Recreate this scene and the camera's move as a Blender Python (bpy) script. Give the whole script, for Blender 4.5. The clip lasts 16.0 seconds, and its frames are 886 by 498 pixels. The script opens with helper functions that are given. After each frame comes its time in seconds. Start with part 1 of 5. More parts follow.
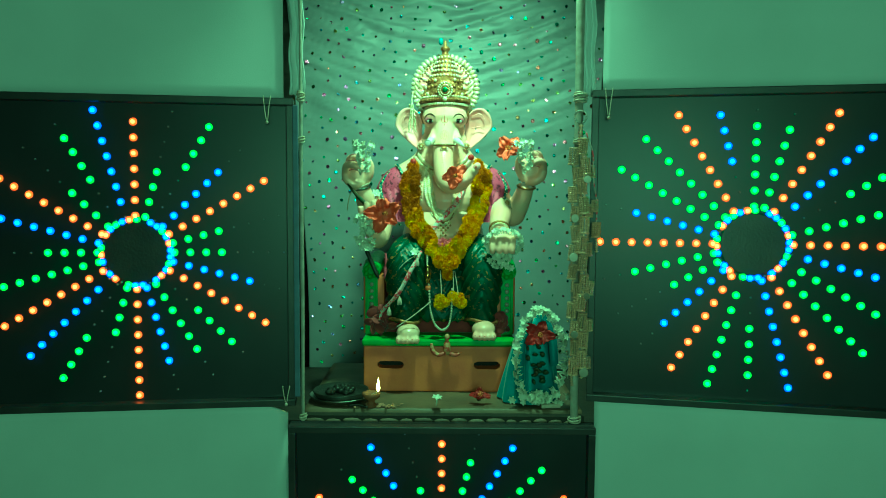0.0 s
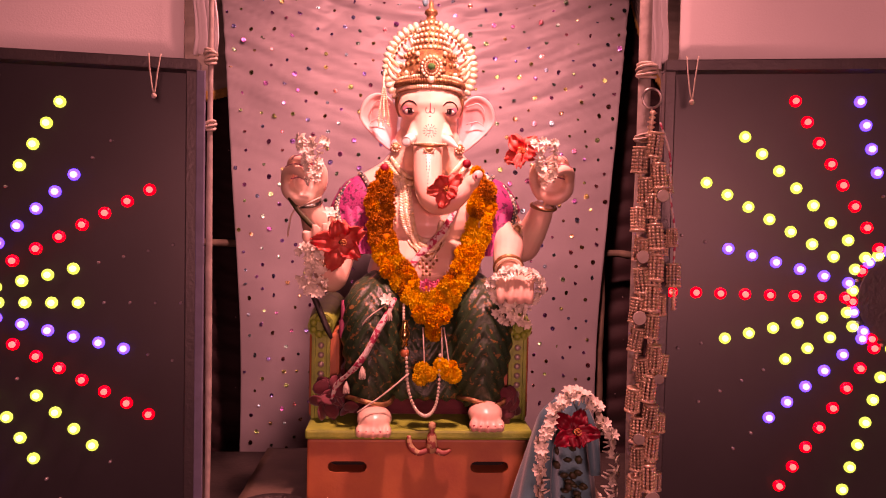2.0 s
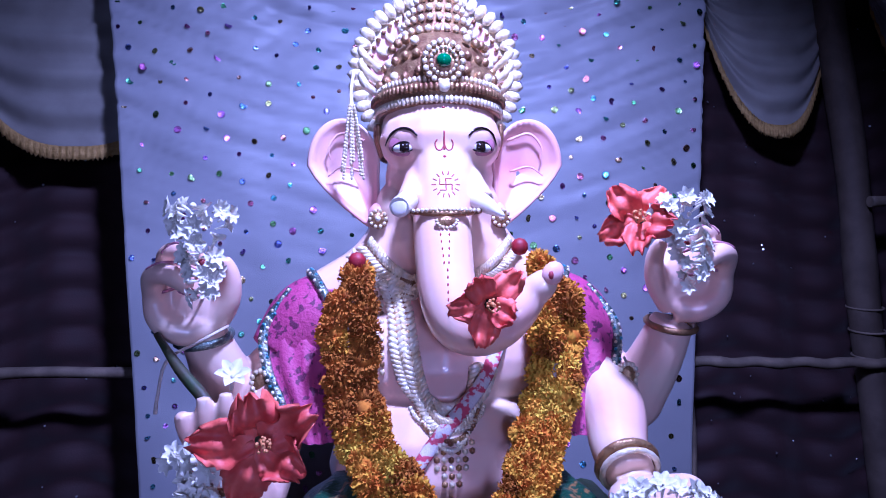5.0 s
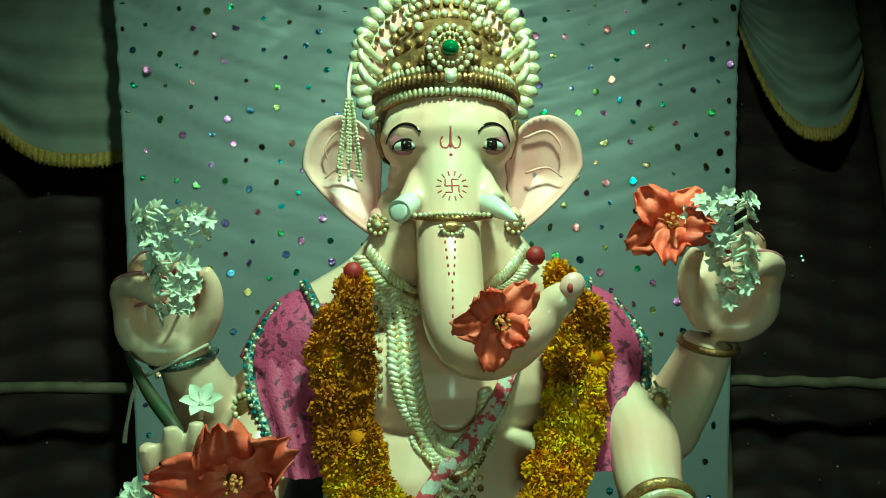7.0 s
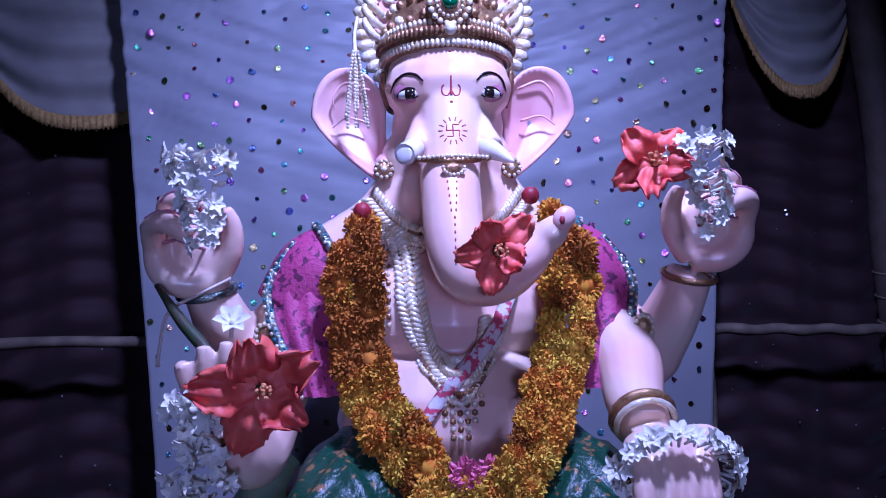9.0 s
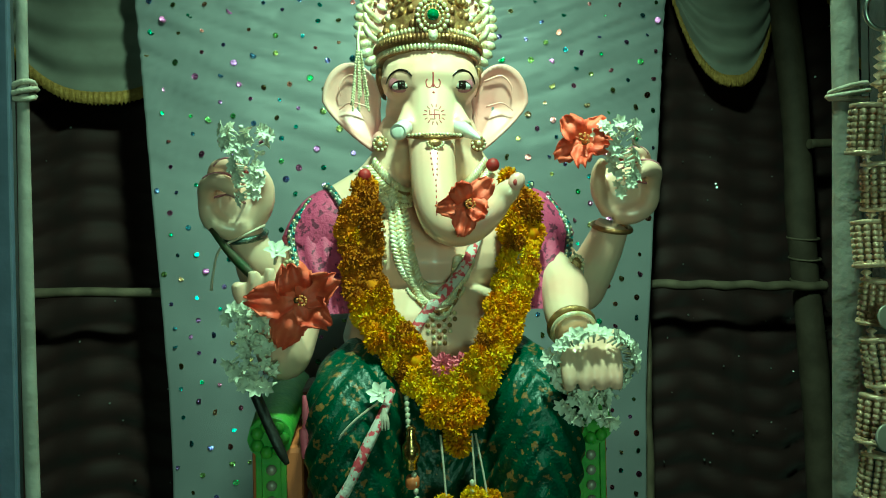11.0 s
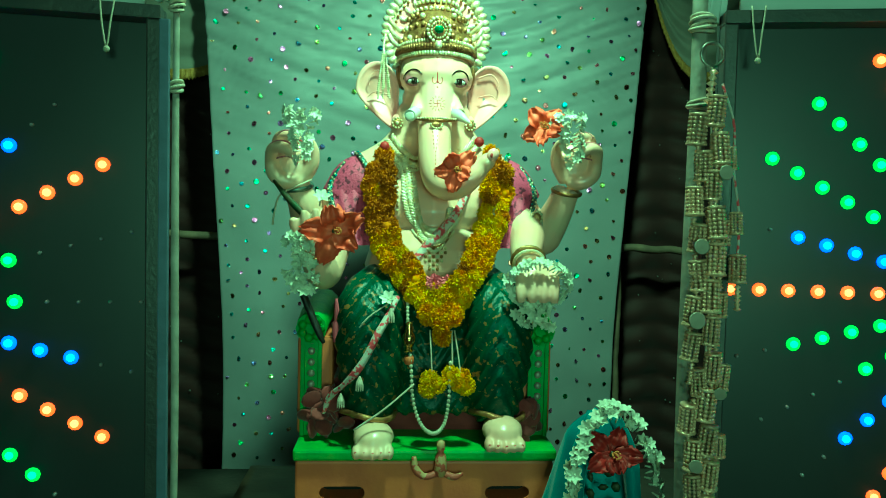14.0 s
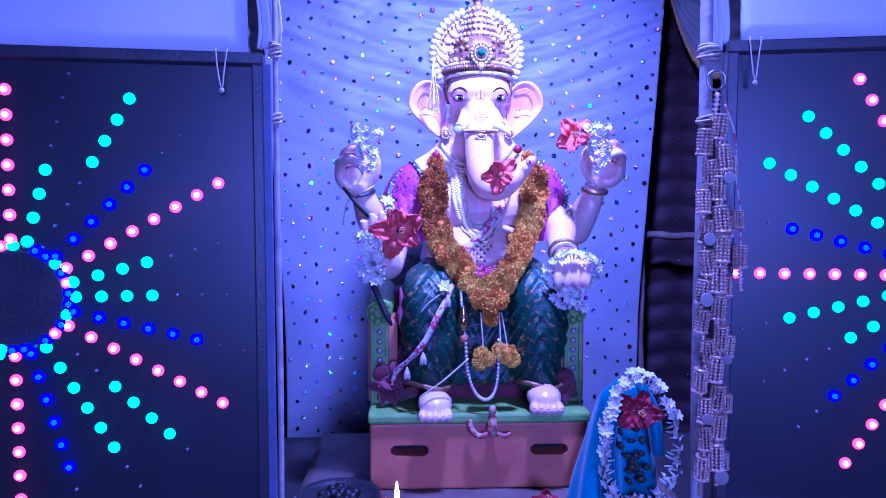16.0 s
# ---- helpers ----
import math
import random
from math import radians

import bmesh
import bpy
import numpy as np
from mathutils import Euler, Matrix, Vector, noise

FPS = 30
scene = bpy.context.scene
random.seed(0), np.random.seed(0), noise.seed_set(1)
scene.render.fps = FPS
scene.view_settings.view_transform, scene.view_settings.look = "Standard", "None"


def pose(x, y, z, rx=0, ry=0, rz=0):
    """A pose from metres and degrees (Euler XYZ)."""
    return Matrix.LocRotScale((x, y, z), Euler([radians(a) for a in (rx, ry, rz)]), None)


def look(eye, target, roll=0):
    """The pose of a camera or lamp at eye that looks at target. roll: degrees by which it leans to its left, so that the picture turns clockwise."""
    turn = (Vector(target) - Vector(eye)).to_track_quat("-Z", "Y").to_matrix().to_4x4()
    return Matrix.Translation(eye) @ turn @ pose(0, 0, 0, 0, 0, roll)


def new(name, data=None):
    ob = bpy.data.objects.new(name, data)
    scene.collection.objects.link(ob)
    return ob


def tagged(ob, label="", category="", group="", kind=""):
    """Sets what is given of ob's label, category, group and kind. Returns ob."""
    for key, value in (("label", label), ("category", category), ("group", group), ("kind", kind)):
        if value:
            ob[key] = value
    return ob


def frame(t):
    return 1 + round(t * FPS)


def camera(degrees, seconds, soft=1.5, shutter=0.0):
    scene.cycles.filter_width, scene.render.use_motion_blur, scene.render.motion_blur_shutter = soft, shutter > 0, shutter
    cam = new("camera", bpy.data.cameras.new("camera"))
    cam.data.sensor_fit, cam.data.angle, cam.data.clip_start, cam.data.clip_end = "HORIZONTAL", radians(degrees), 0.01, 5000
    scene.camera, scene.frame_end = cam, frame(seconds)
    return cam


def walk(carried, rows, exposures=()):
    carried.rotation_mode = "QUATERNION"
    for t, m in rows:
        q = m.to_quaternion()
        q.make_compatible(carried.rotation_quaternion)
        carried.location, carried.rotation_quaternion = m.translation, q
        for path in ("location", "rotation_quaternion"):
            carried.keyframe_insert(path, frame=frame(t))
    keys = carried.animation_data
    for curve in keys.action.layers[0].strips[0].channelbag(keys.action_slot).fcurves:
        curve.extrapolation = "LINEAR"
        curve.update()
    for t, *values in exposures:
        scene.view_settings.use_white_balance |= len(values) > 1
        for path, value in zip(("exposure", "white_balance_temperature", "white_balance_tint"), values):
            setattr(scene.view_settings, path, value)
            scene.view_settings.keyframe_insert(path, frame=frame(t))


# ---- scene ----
cam = camera(64.5, 16.0, 1.0)
METRES, EYE, TILT, LEAN, TURN = 3.3, 1.45, 0.0, 0.0, 0.0
ROWS = [
    (0.0, 0.0, 0.0, 0.0, 0.03, -4.12, -0.37),
    (0.5, 0.0119, 0.0528, -0.0017, 0.98, -4.07, -0.72),
    (1.0, -0.0065, 0.1244, 0.0003, -2.16, -4.23, 0.71),
    (1.5, -0.0208, 0.1868, 0.0013, -3.74, -3.19, 1.02),
    (2.0, -0.0209, 0.2625, 0.0017, -3.28, -2.39, -1.29),
    (2.5, -0.0331, 0.3266, 0.0013, -5.51, -1.87, -1.07),
    (3.0, -0.0573, 0.3932, 0.0081, -7.9, -0.66, 1.16),
    (3.5, -0.0508, 0.452, 0.0102, -7.36, 0.71, 1.01),
    (4.0, -0.0315, 0.5061, 0.0207, -5.7, 1.22, -0.88),
    (4.5, -0.0274, 0.5439, 0.0332, -5.61, 2.18, 0.29),
    (7.0, -0.0156, 0.602, 0.0345, -2.69, 4.06, 0.76),
    (7.5, -0.015, 0.6015, 0.0322, -2.51, 3.89, 0.46),
    (8.0, -0.0149, 0.6001, 0.0258, -1.95, 2.66, 0.34),
    (8.5, -0.0151, 0.597, 0.0219, -2.16, 1.98, 0.96),
    (9.0, -0.0207, 0.5798, 0.0203, -3.2, 1.66, 1.37),
    (9.5, -0.0303, 0.561, 0.016, -5.3, 0.52, 1.71),
    (12.0, -0.0373, 0.4337, 0.0039, -6.04, -0.43, 0.62),
    (12.5, -0.041, 0.4112, 0.0014, -6.53, -0.36, 0.32),
    (13.0, -0.042, 0.3936, -0.0041, -6.79, -1.24, 0.12),
    (13.5, -0.0406, 0.3741, -0.0056, -5.38, -1.23, -0.56),
    (14.0, -0.0293, 0.3419, -0.0073, -3.97, -2.54, -1.38),
    (14.5, -0.0248, 0.2999, -0.0051, -2.44, -3.14, -2.15),
    (15.0, -0.03, 0.2829, 0.0001, -2.08, -4.17, -1.87),
    (15.5, -0.0445, 0.2719, 0.0029, -3.9, -3.39, -0.64),
    (16.0, -0.0552, 0.2591, 0.0037, -2.19, -3.73, -0.01),
]
GREEN, RED, BLUE = (0.02, 5500, -136), (0.05, 14500, 160), (0.12, 3720, 84)
GREEN_NEAR, RED_NEAR, BLUE_NEAR = (0.0, 5700, -86), (0.08, 11000, 98), (0.0, 4140, 54)
# the stage's floods change colour: spans of (start, end, tint)
SPANS = [
    (0.0, 0.3, GREEN), (0.4, 0.65, RED), (0.75, 1.05, BLUE), (1.15, 1.55, GREEN), (1.65, 2.08, RED), (2.18, 2.55, BLUE), (2.65, 2.78, GREEN), (2.88, 3.25, RED), (3.33, 3.85, BLUE), (3.95, 4.35, GREEN), (4.45, 4.75, RED),
    (4.9, 5.2, BLUE), (5.35, 5.65, GREEN), (5.75, 6.1, RED), (6.2, 6.5, BLUE), (6.65, 7.12, GREEN), (7.2, 7.52, RED), (7.75, 8.08, BLUE), (8.18, 8.52, GREEN), (8.6, 8.9, RED), (8.97, 9.42, BLUE), (9.48, 9.8, GREEN),
    (9.9, 10.25, RED), (10.35, 10.7, BLUE), (10.8, 11.1, GREEN), (11.2, 11.5, RED), (11.65, 12.2, BLUE), (12.28, 12.55, GREEN), (12.65, 13.1, RED), (13.2, 13.55, BLUE), (13.68, 14.02, GREEN),
    (14.1, 14.6, RED), (14.7, 14.92, BLUE), (14.98, 15.3, GREEN), (15.4, 15.8, RED), (15.93, 16.0, BLUE),
]
NEAR = {GREEN: GREEN_NEAR, RED: RED_NEAR, BLUE: BLUE_NEAR}
GAIN = ((2.82, 0.05), (4.4, 0.08), (6.55, -0.05), (9.85, -0.5), (11.5, -0.1), (14.05, 0.12), (17.0, 0.15))


def tint_at(t, far):
    """The tint at t: the wide one at both ends of the walk, the near one between."""
    w = max(0.0, min(1.0, max((3.1 - t) / 1.0, (t - 13.1) / 1.2)))
    return [n + (f - n) * w for f, n in zip(far, NEAR[far])]


EXPO = []
for a, b, tint in SPANS:
    for t in (a, b):
        stops, warm, tinge = tint_at(t, tint)
        EXPO.append((t, stops + next(g for end, g in GAIN if t < end), warm, tinge))
walk(cam, [(t, pose(0, 0, EYE, TILT, LEAN, TURN) @ pose(METRES * x, METRES * y, METRES * z, 90 + pitch, roll, yaw)) for t, x, y, z, yaw, pitch, roll in ROWS], EXPO)

GROUND = -0.2


# ---- world and lamps ----
world = bpy.data.worlds.new("night")
world.use_nodes = True
world.node_tree.nodes["Background"].inputs["Color"].default_value = (0.02, 0.025, 0.04, 1)
world.node_tree.nodes["Background"].inputs["Strength"].default_value = 0.3
scene.world = world


def lamp(name, kind, m, power, size=0.3, color=(1, 1, 1), cone=60, blend=0.5, size_y=0):
    data = bpy.data.lights.new(name, kind)
    data.energy, data.color = power, color
    if kind == "AREA":
        data.shape, data.size, data.size_y = "RECTANGLE", size, size_y or size
    if kind == "SPOT":
        data.spot_size, data.spot_blend, data.shadow_soft_size = radians(cone), blend, size
    ob = new(name, data)
    ob.matrix_world = m
    return ob


lamp("white_spotlight", "SPOT", look((0.14, 2.32, 2.72), (0.0, 3.15, 1.72)), 150, 0.08, (1.0, 0.97, 0.93), 118, 1.0)
lamp("front_flood", "AREA", look((0.25, -1.3, 1.55), (0.0, 2.7, 1.3)), 34, 0.9)


# ---- materials ----
def material(name, color, rough=0.6, metal=0.0, color2=None, scale=20.0, bump=0.1, bump_scale=120.0, spec=0.5, fac=(0.35, 0.65), random_hue=0.0, island=False, coat=0.0, emit=None, sheen=0.0, rnd=0.25):
    m = bpy.data.materials.new(name)
    m.use_nodes = True
    nt = m.node_tree
    b = nt.nodes["Principled BSDF"]
    b.inputs["Roughness"].default_value = rough
    b.inputs["Metallic"].default_value = metal
    b.inputs["Specular IOR Level"].default_value = spec
    b.inputs["Coat Weight"].default_value = coat
    b.inputs["Sheen Weight"].default_value = sheen
    color2 = color2 or tuple(c * 0.72 for c in color)
    tc = nt.nodes.new("ShaderNodeTexCoord")
    n1 = nt.nodes.new("ShaderNodeTexNoise")
    n1.inputs["Scale"].default_value, n1.inputs["Detail"].default_value = scale, 5.0
    nt.links.new(tc.outputs["Object"], n1.inputs["Vector"])
    ramp = nt.nodes.new("ShaderNodeValToRGB")
    ramp.color_ramp.elements[0].position, ramp.color_ramp.elements[1].position = fac
    ramp.color_ramp.elements[0].color, ramp.color_ramp.elements[1].color = (*color, 1), (*color2, 1)
    nt.links.new(n1.outputs["Fac"], ramp.inputs["Fac"])
    out = ramp.outputs["Color"]
    if rnd:
        hsv = nt.nodes.new("ShaderNodeHueSaturation")
        src = nt.nodes.new("ShaderNodeNewGeometry") if island else nt.nodes.new("ShaderNodeObjectInfo")
        mr = nt.nodes.new("ShaderNodeMapRange")
        mr.inputs["To Min"].default_value, mr.inputs["To Max"].default_value = 1 - rnd, 1 + rnd
        rout = src.outputs["Random Per Island"] if island else src.outputs["Random"]
        nt.links.new(rout, mr.inputs["Value"])
        nt.links.new(mr.outputs["Result"], hsv.inputs["Value"])
        if random_hue:
            mh = nt.nodes.new("ShaderNodeMapRange")
            mh.inputs["To Min"].default_value, mh.inputs["To Max"].default_value = 0.5 - random_hue, 0.5 + random_hue
            nt.links.new(rout, mh.inputs["Value"])
            nt.links.new(mh.outputs["Result"], hsv.inputs["Hue"])
        nt.links.new(out, hsv.inputs["Color"])
        out = hsv.outputs["Color"]
    nt.links.new(out, b.inputs["Base Color"])
    if bump:
        n2 = nt.nodes.new("ShaderNodeTexNoise")
        n2.inputs["Scale"].default_value, n2.inputs["Detail"].default_value = bump_scale, 3.0
        nt.links.new(tc.outputs["Object"], n2.inputs["Vector"])
        bp = nt.nodes.new("ShaderNodeBump")
        bp.inputs["Strength"].default_value, bp.inputs["Distance"].default_value = bump, 0.004
        nt.links.new(n2.outputs["Fac"], bp.inputs["Height"])
        nt.links.new(bp.outputs["Normal"], b.inputs["Normal"])
    if emit:
        b.inputs["Emission Color"].default_value = (*emit[0], 1)
        b.inputs["Emission Strength"].default_value = emit[1]
    return m


SKIN = material("painted_plaster_skin", (0.80, 0.60, 0.45), 0.30, 0, (0.80, 0.48, 0.38), 9, 0.04, 60, coat=0.25, rnd=0)
PINK = material("painted_plaster_pink", (0.80, 0.50, 0.44), 0.38, 0, (0.72, 0.33, 0.33), 9, 0.04, 60, rnd=0)
GOLD = material("worn_gold_paint", (0.42, 0.26, 0.11), 0.36, 0.6, (0.22, 0.10, 0.05), 55, 0.5, 220, rnd=0)
PALEGOLD = material("pale_gold_paint", (0.86, 0.80, 0.64), 0.32, 0.25, (0.70, 0.56, 0.32), 60, 0.4, 260, rnd=0)
MAGENTA = material("magenta_fabric_paint", (0.40, 0.05, 0.16), 0.65, 0, (0.12, 0.018, 0.06), 95, 0.5, 150, fac=(0.56, 0.60), rnd=0)
EYEWHITE = material("eye_white", (0.82, 0.78, 0.72), 0.2, 0, rnd=0, bump=0)
EYEDARK = material("eye_dark", (0.02, 0.012, 0.01), 0.12, 0, rnd=0, bump=0)
EMERALD = material("green_glass_gem", (0.0, 0.16, 0.05), 0.06, 0, coat=1.0, rnd=0, bump=0)
REDPAINT = material("red_paint_line", (0.42, 0.05, 0.06), 0.5, 0, rnd=0, bump=0)
NAVY = material("dark_sequin_border", (0.04, 0.09, 0.10), 0.25, 0.7, (0.35, 0.38, 0.30), 90, 0.6, 300, rnd=0)
DHOTI = material("green_brocade", (0.009, 0.050, 0.024), 0.38, 0.0, (0.22, 0.12, 0.04), 74, 0.4, 200, fac=(0.59, 0.63), rnd=0)
MAUVE = material("mauve_eyelid_paint", (0.42, 0.17, 0.22), 0.45, 0, (0.30, 0.11, 0.16), 60, 0.04, 60, rnd=0)
ORANGE = material("orange_painted_wood", (0.50, 0.16, 0.06), 0.5, 0, (0.40, 0.11, 0.05), 9, 0.15, 90, rnd=0)
LIME = material("lime_green_paint", (0.22, 0.40, 0.06), 0.45, 0, (0.14, 0.30, 0.05), 24, 0.3, 140, rnd=0)
CUSHION = material("maroon_velvet", (0.16, 0.025, 0.03), 0.8, 0, (0.10, 0.015, 0.02), 25, 0.3, 120, sheen=0.3, rnd=0)
HOLESHADE = material("dark_hollow", (0.012, 0.010, 0.010), 0.9, 0, rnd=0, bump=0)
CLOTH = material("grey_satin", (0.29, 0.29, 0.31), 0.42, 0.0, (0.24, 0.24, 0.26), 3, 0.15, 400, sheen=0.3, rnd=0)
SEQUIN = material("holographic_sequin", (0.42, 0.80, 1.0), 0.19, 1.0, (0.10, 0.30, 0.42), 330, 0.55, 300.0, random_hue=0.5, rnd=0.3)
SEQUINS = material("holographic_sequins", (0.42, 0.80, 1.0), 0.19, 1.0, (0.10, 0.30, 0.42), 330, 0.55, 300.0, random_hue=0.5, island=True, rnd=0.3)
MAROON = material("maroon_curtain", (0.024, 0.0048, 0.006), 0.75, 0, (0.017, 0.0035, 0.0045), 14, 0.2, 200, sheen=0.15, rnd=0)
SWAG = material("grey_swag_fabric", (0.30, 0.285, 0.25), 0.65, 0, (0.23, 0.215, 0.19), 9, 0.15, 250, sheen=0.2, rnd=0)
FRINGE = material("gold_fringe", (0.52, 0.34, 0.10), 0.5, 0.2, (0.36, 0.22, 0.06), 80, 0.8, 300, rnd=0)
WALL = material("stretched_white_fabric", (0.78, 0.78, 0.78), 0.75, 0, (0.70, 0.70, 0.70), 2.2, 0.12, 260, rnd=0)
PANEL = material("dark_panel_board", (0.025, 0.025, 0.030), 0.40, 0, (0.018, 0.018, 0.022), 5, 0.02, 60, rnd=0)
FRAME = material("dark_panel_frame", (0.030, 0.028, 0.032), 0.4, 0, (0.05, 0.045, 0.045), 12, 0.2, 120, rnd=0)
POST = material("fabric_wrapped_bamboo", (0.46, 0.42, 0.38), 0.8, 0, (0.30, 0.27, 0.24), 20, 0.6, 60, rnd=0)
BAMBOO = material("dusty_bamboo", (0.20, 0.155, 0.11), 0.7, 0, (0.11, 0.085, 0.06), 14, 0.4, 80, rnd=0)
TIMBER = material("dark_old_timber", (0.10, 0.075, 0.055), 0.75, 0, (0.06, 0.042, 0.03), 12, 0.5, 60, rnd=0)
SPECK = material("glinting_speck", (0.8, 0.8, 0.8), 0.35, 0.8, rnd=0, bump=0)
STRIP = material("blue_grey_strip", (0.16, 0.18, 0.27), 0.5, 0, rnd=0)
MAT = material("brown_printed_sheet", (0.17, 0.125, 0.085), 0.5, 0, (0.10, 0.075, 0.055), 7, 0.5, 25, rnd=0)
STONE = material("printed_stone", (0.20, 0.16, 0.12), 0.5, 0, (0.13, 0.10, 0.08), 30, 0.4, 80, rnd=0.3)
JOINT = material("dark_joint", (0.03, 0.025, 0.02), 0.8, 0, rnd=0)
EARTH = material("trodden_earth", (0.10, 0.08, 0.06), 0.9, 0, (0.06, 0.05, 0.04), 3, 0.6, 40, rnd=0)
DARKCLOTH = material("dark_brown_tent_cloth", (0.07, 0.045, 0.035), 0.85, 0, (0.05, 0.03, 0.025), 4, 0.3, 90, rnd=0)
PLANK = material("stage_plank", (0.03, 0.022, 0.018), 0.7, 0, (0.015, 0.012, 0.01), 10, 0.4, 60, rnd=0.15)
HIB = material("hibiscus_petal", (0.74, 0.16, 0.095), 0.55, 0, (0.58, 0.05, 0.035), 30, 0.35, 90, rnd=0.12)
HIBDARK = material("deep_red_petal", (0.30, 0.012, 0.02), 0.55, 0, (0.20, 0.01, 0.015), 40, 0.3, 90, rnd=0.15)
STAMEN = material("yellow_stamen", (0.72, 0.30, 0.10), 0.6, 0, rnd=0)
JASMINE = material("tuberose_petal", (0.80, 0.78, 0.68), 0.5, 0, (0.70, 0.68, 0.55), 40, 0.2, 120, rnd=0.1)
MARI = material("orange_marigold", (0.68, 0.38, 0.018), 0.95, 0, (0.55, 0.16, 0.01), 1.6, 0.1, 6, spec=0.1, rnd=0.2)
MARIY = material("yellow_marigold", (0.74, 0.54, 0.035), 0.95, 0, (0.72, 0.34, 0.02), 1.6, 0.1, 6, spec=0.1, rnd=0.15)
MARIR = material("rust_marigold", (0.27, 0.085, 0.012), 0.95, 0, (0.54, 0.20, 0.015), 1.6, 0.1, 6, spec=0.1, rnd=0.25)
PINKFL = material("pink_rose_petal", (0.70, 0.16, 0.25), 0.55, 0, (0.55, 0.10, 0.18), 40, 0.2, 120, rnd=0.1)
LEAF = material("dark_green_stem", (0.035, 0.055, 0.02), 0.55, 0, (0.05, 0.04, 0.02), 40, 0.3, 90, rnd=0)
CORD = material("cotton_cord", (0.62, 0.55, 0.46), 0.8, 0, (0.5, 0.42, 0.34), 80, 0.5, 300, rnd=0)
REDCORD = material("red_white_cord", (0.62, 0.56, 0.52), 0.75, 0, (0.50, 0.06, 0.10), 85, 0.4, 200, fac=(0.5, 0.54), rnd=0)
PEARL = material("pearl_bead", (0.72, 0.66, 0.52), 0.22, 0.1, coat=0.5, rnd=0.1, bump=0)
BRASS = material("polished_brass", (0.72, 0.50, 0.20), 0.22, 1.0, (0.6, 0.4, 0.15), 60, 0.2, 200, rnd=0)
STEEL = material("steel_tray", (0.55, 0.53, 0.50), 0.3, 1.0, (0.42, 0.40, 0.38), 40, 0.2, 120, rnd=0)
SOOT = material("soot_black_iron", (0.015, 0.014, 0.013), 0.45, 0.2, (0.03, 0.028, 0.025), 30, 0.5, 120, rnd=0)
ASH = material("ash_and_petals", (0.22, 0.13, 0.09), 0.9, 0, (0.35, 0.22, 0.15), 90, 0.6, 150, rnd=0.3)
TEAL = material("teal_satin", (0.02, 0.20, 0.24), 0.42, 0, (0.015, 0.14, 0.18), 12, 0.2, 200, sheen=0.3, rnd=0)
BEADGOLD = material("gold_bead", (0.78, 0.58, 0.42), 0.28, 0.3, (0.52, 0.36, 0.24), 120, 0.3, 300, rnd=0.2)
MIRROR = material("small_mirror", (0.46, 0.40, 0.34), 0.4, 0.3, rnd=0, bump=0)
FLAME = material("flame", (1, 0.6, 0.2), 0.5, 0, rnd=0, bump=0, emit=((1.0, 0.62, 0.25), 22))
# red, green and blue here: glowing rims that imitate the halo round a diode
LEDS = {
    "red": material("red_diode", (0.5, 0.1, 0.08), 0.3, 0, rnd=0, bump=0, emit=((1.0, 0.04, 0.02), 3.5)),
    "green": material("green_diode", (0.1, 0.5, 0.2), 0.3, 0, rnd=0, bump=0, emit=((0.005, 1.0, 0.12), 1.4)),
    "blue": material("blue_diode", (0.1, 0.15, 0.5), 0.3, 0, rnd=0, bump=0, emit=((0.008, 0.04, 1.0), 4.5)),
    "off": material("unlit_diode", (0.35, 0.33, 0.36), 0.25, 0, rnd=0, bump=0),
}

CORES = {
    "red": material("red_diode_core", (0.5, 0.2, 0.15), 0.3, 0, rnd=0, bump=0, emit=((1.0, 0.09, 0.05), 10)),
    "green": material("green_diode_core", (0.2, 0.5, 0.3), 0.3, 0, rnd=0, bump=0, emit=((0.03, 1.0, 0.20), 5.5)),
    "blue": material("blue_diode_core", (0.2, 0.25, 0.5), 0.3, 0, rnd=0, bump=0, emit=((0.03, 0.11, 1.0), 11)),
}


# ---- mesh helpers ----
def tag_faces(bm, verts, mi):
    for f in {f for v in verts for f in v.link_faces}:
        f.material_index = mi
        f.smooth = True


def ell(bm, c, r, mi=0, rot=None, seg=16):
    r = (r, r, r) if isinstance(r, (int, float)) else r
    m = Matrix.Translation(c) @ (rot or Matrix()) @ Matrix.Diagonal((*r, 1))
    n = max(3, seg // 2)
    low, top = bm.verts.new(m @ Vector((0, 0, -1))), bm.verts.new(m @ Vector((0, 0, 1)))
    rings = []
    for j in range(1, n):
        t = math.pi * j / n
        q, z = math.sin(t), -math.cos(t)
        rings.append([bm.verts.new(m @ Vector((q * math.cos(2 * math.pi * k / seg), q * math.sin(2 * math.pi * k / seg), z))) for k in range(seg)])
    fs = []
    for k in range(seg):
        e = (k + 1) % seg
        fs.append(bm.faces.new((low, rings[0][e], rings[0][k])))
        fs.append(bm.faces.new((top, rings[-1][k], rings[-1][e])))
        for p, q in zip(rings, rings[1:]):
            fs.append(bm.faces.new((p[k], p[e], q[e], q[k])))
    for f in fs:
        f.material_index, f.smooth = mi, True


def bead(bm, c, r, mi=0):
    ell(bm, c, r, mi, None, 6)


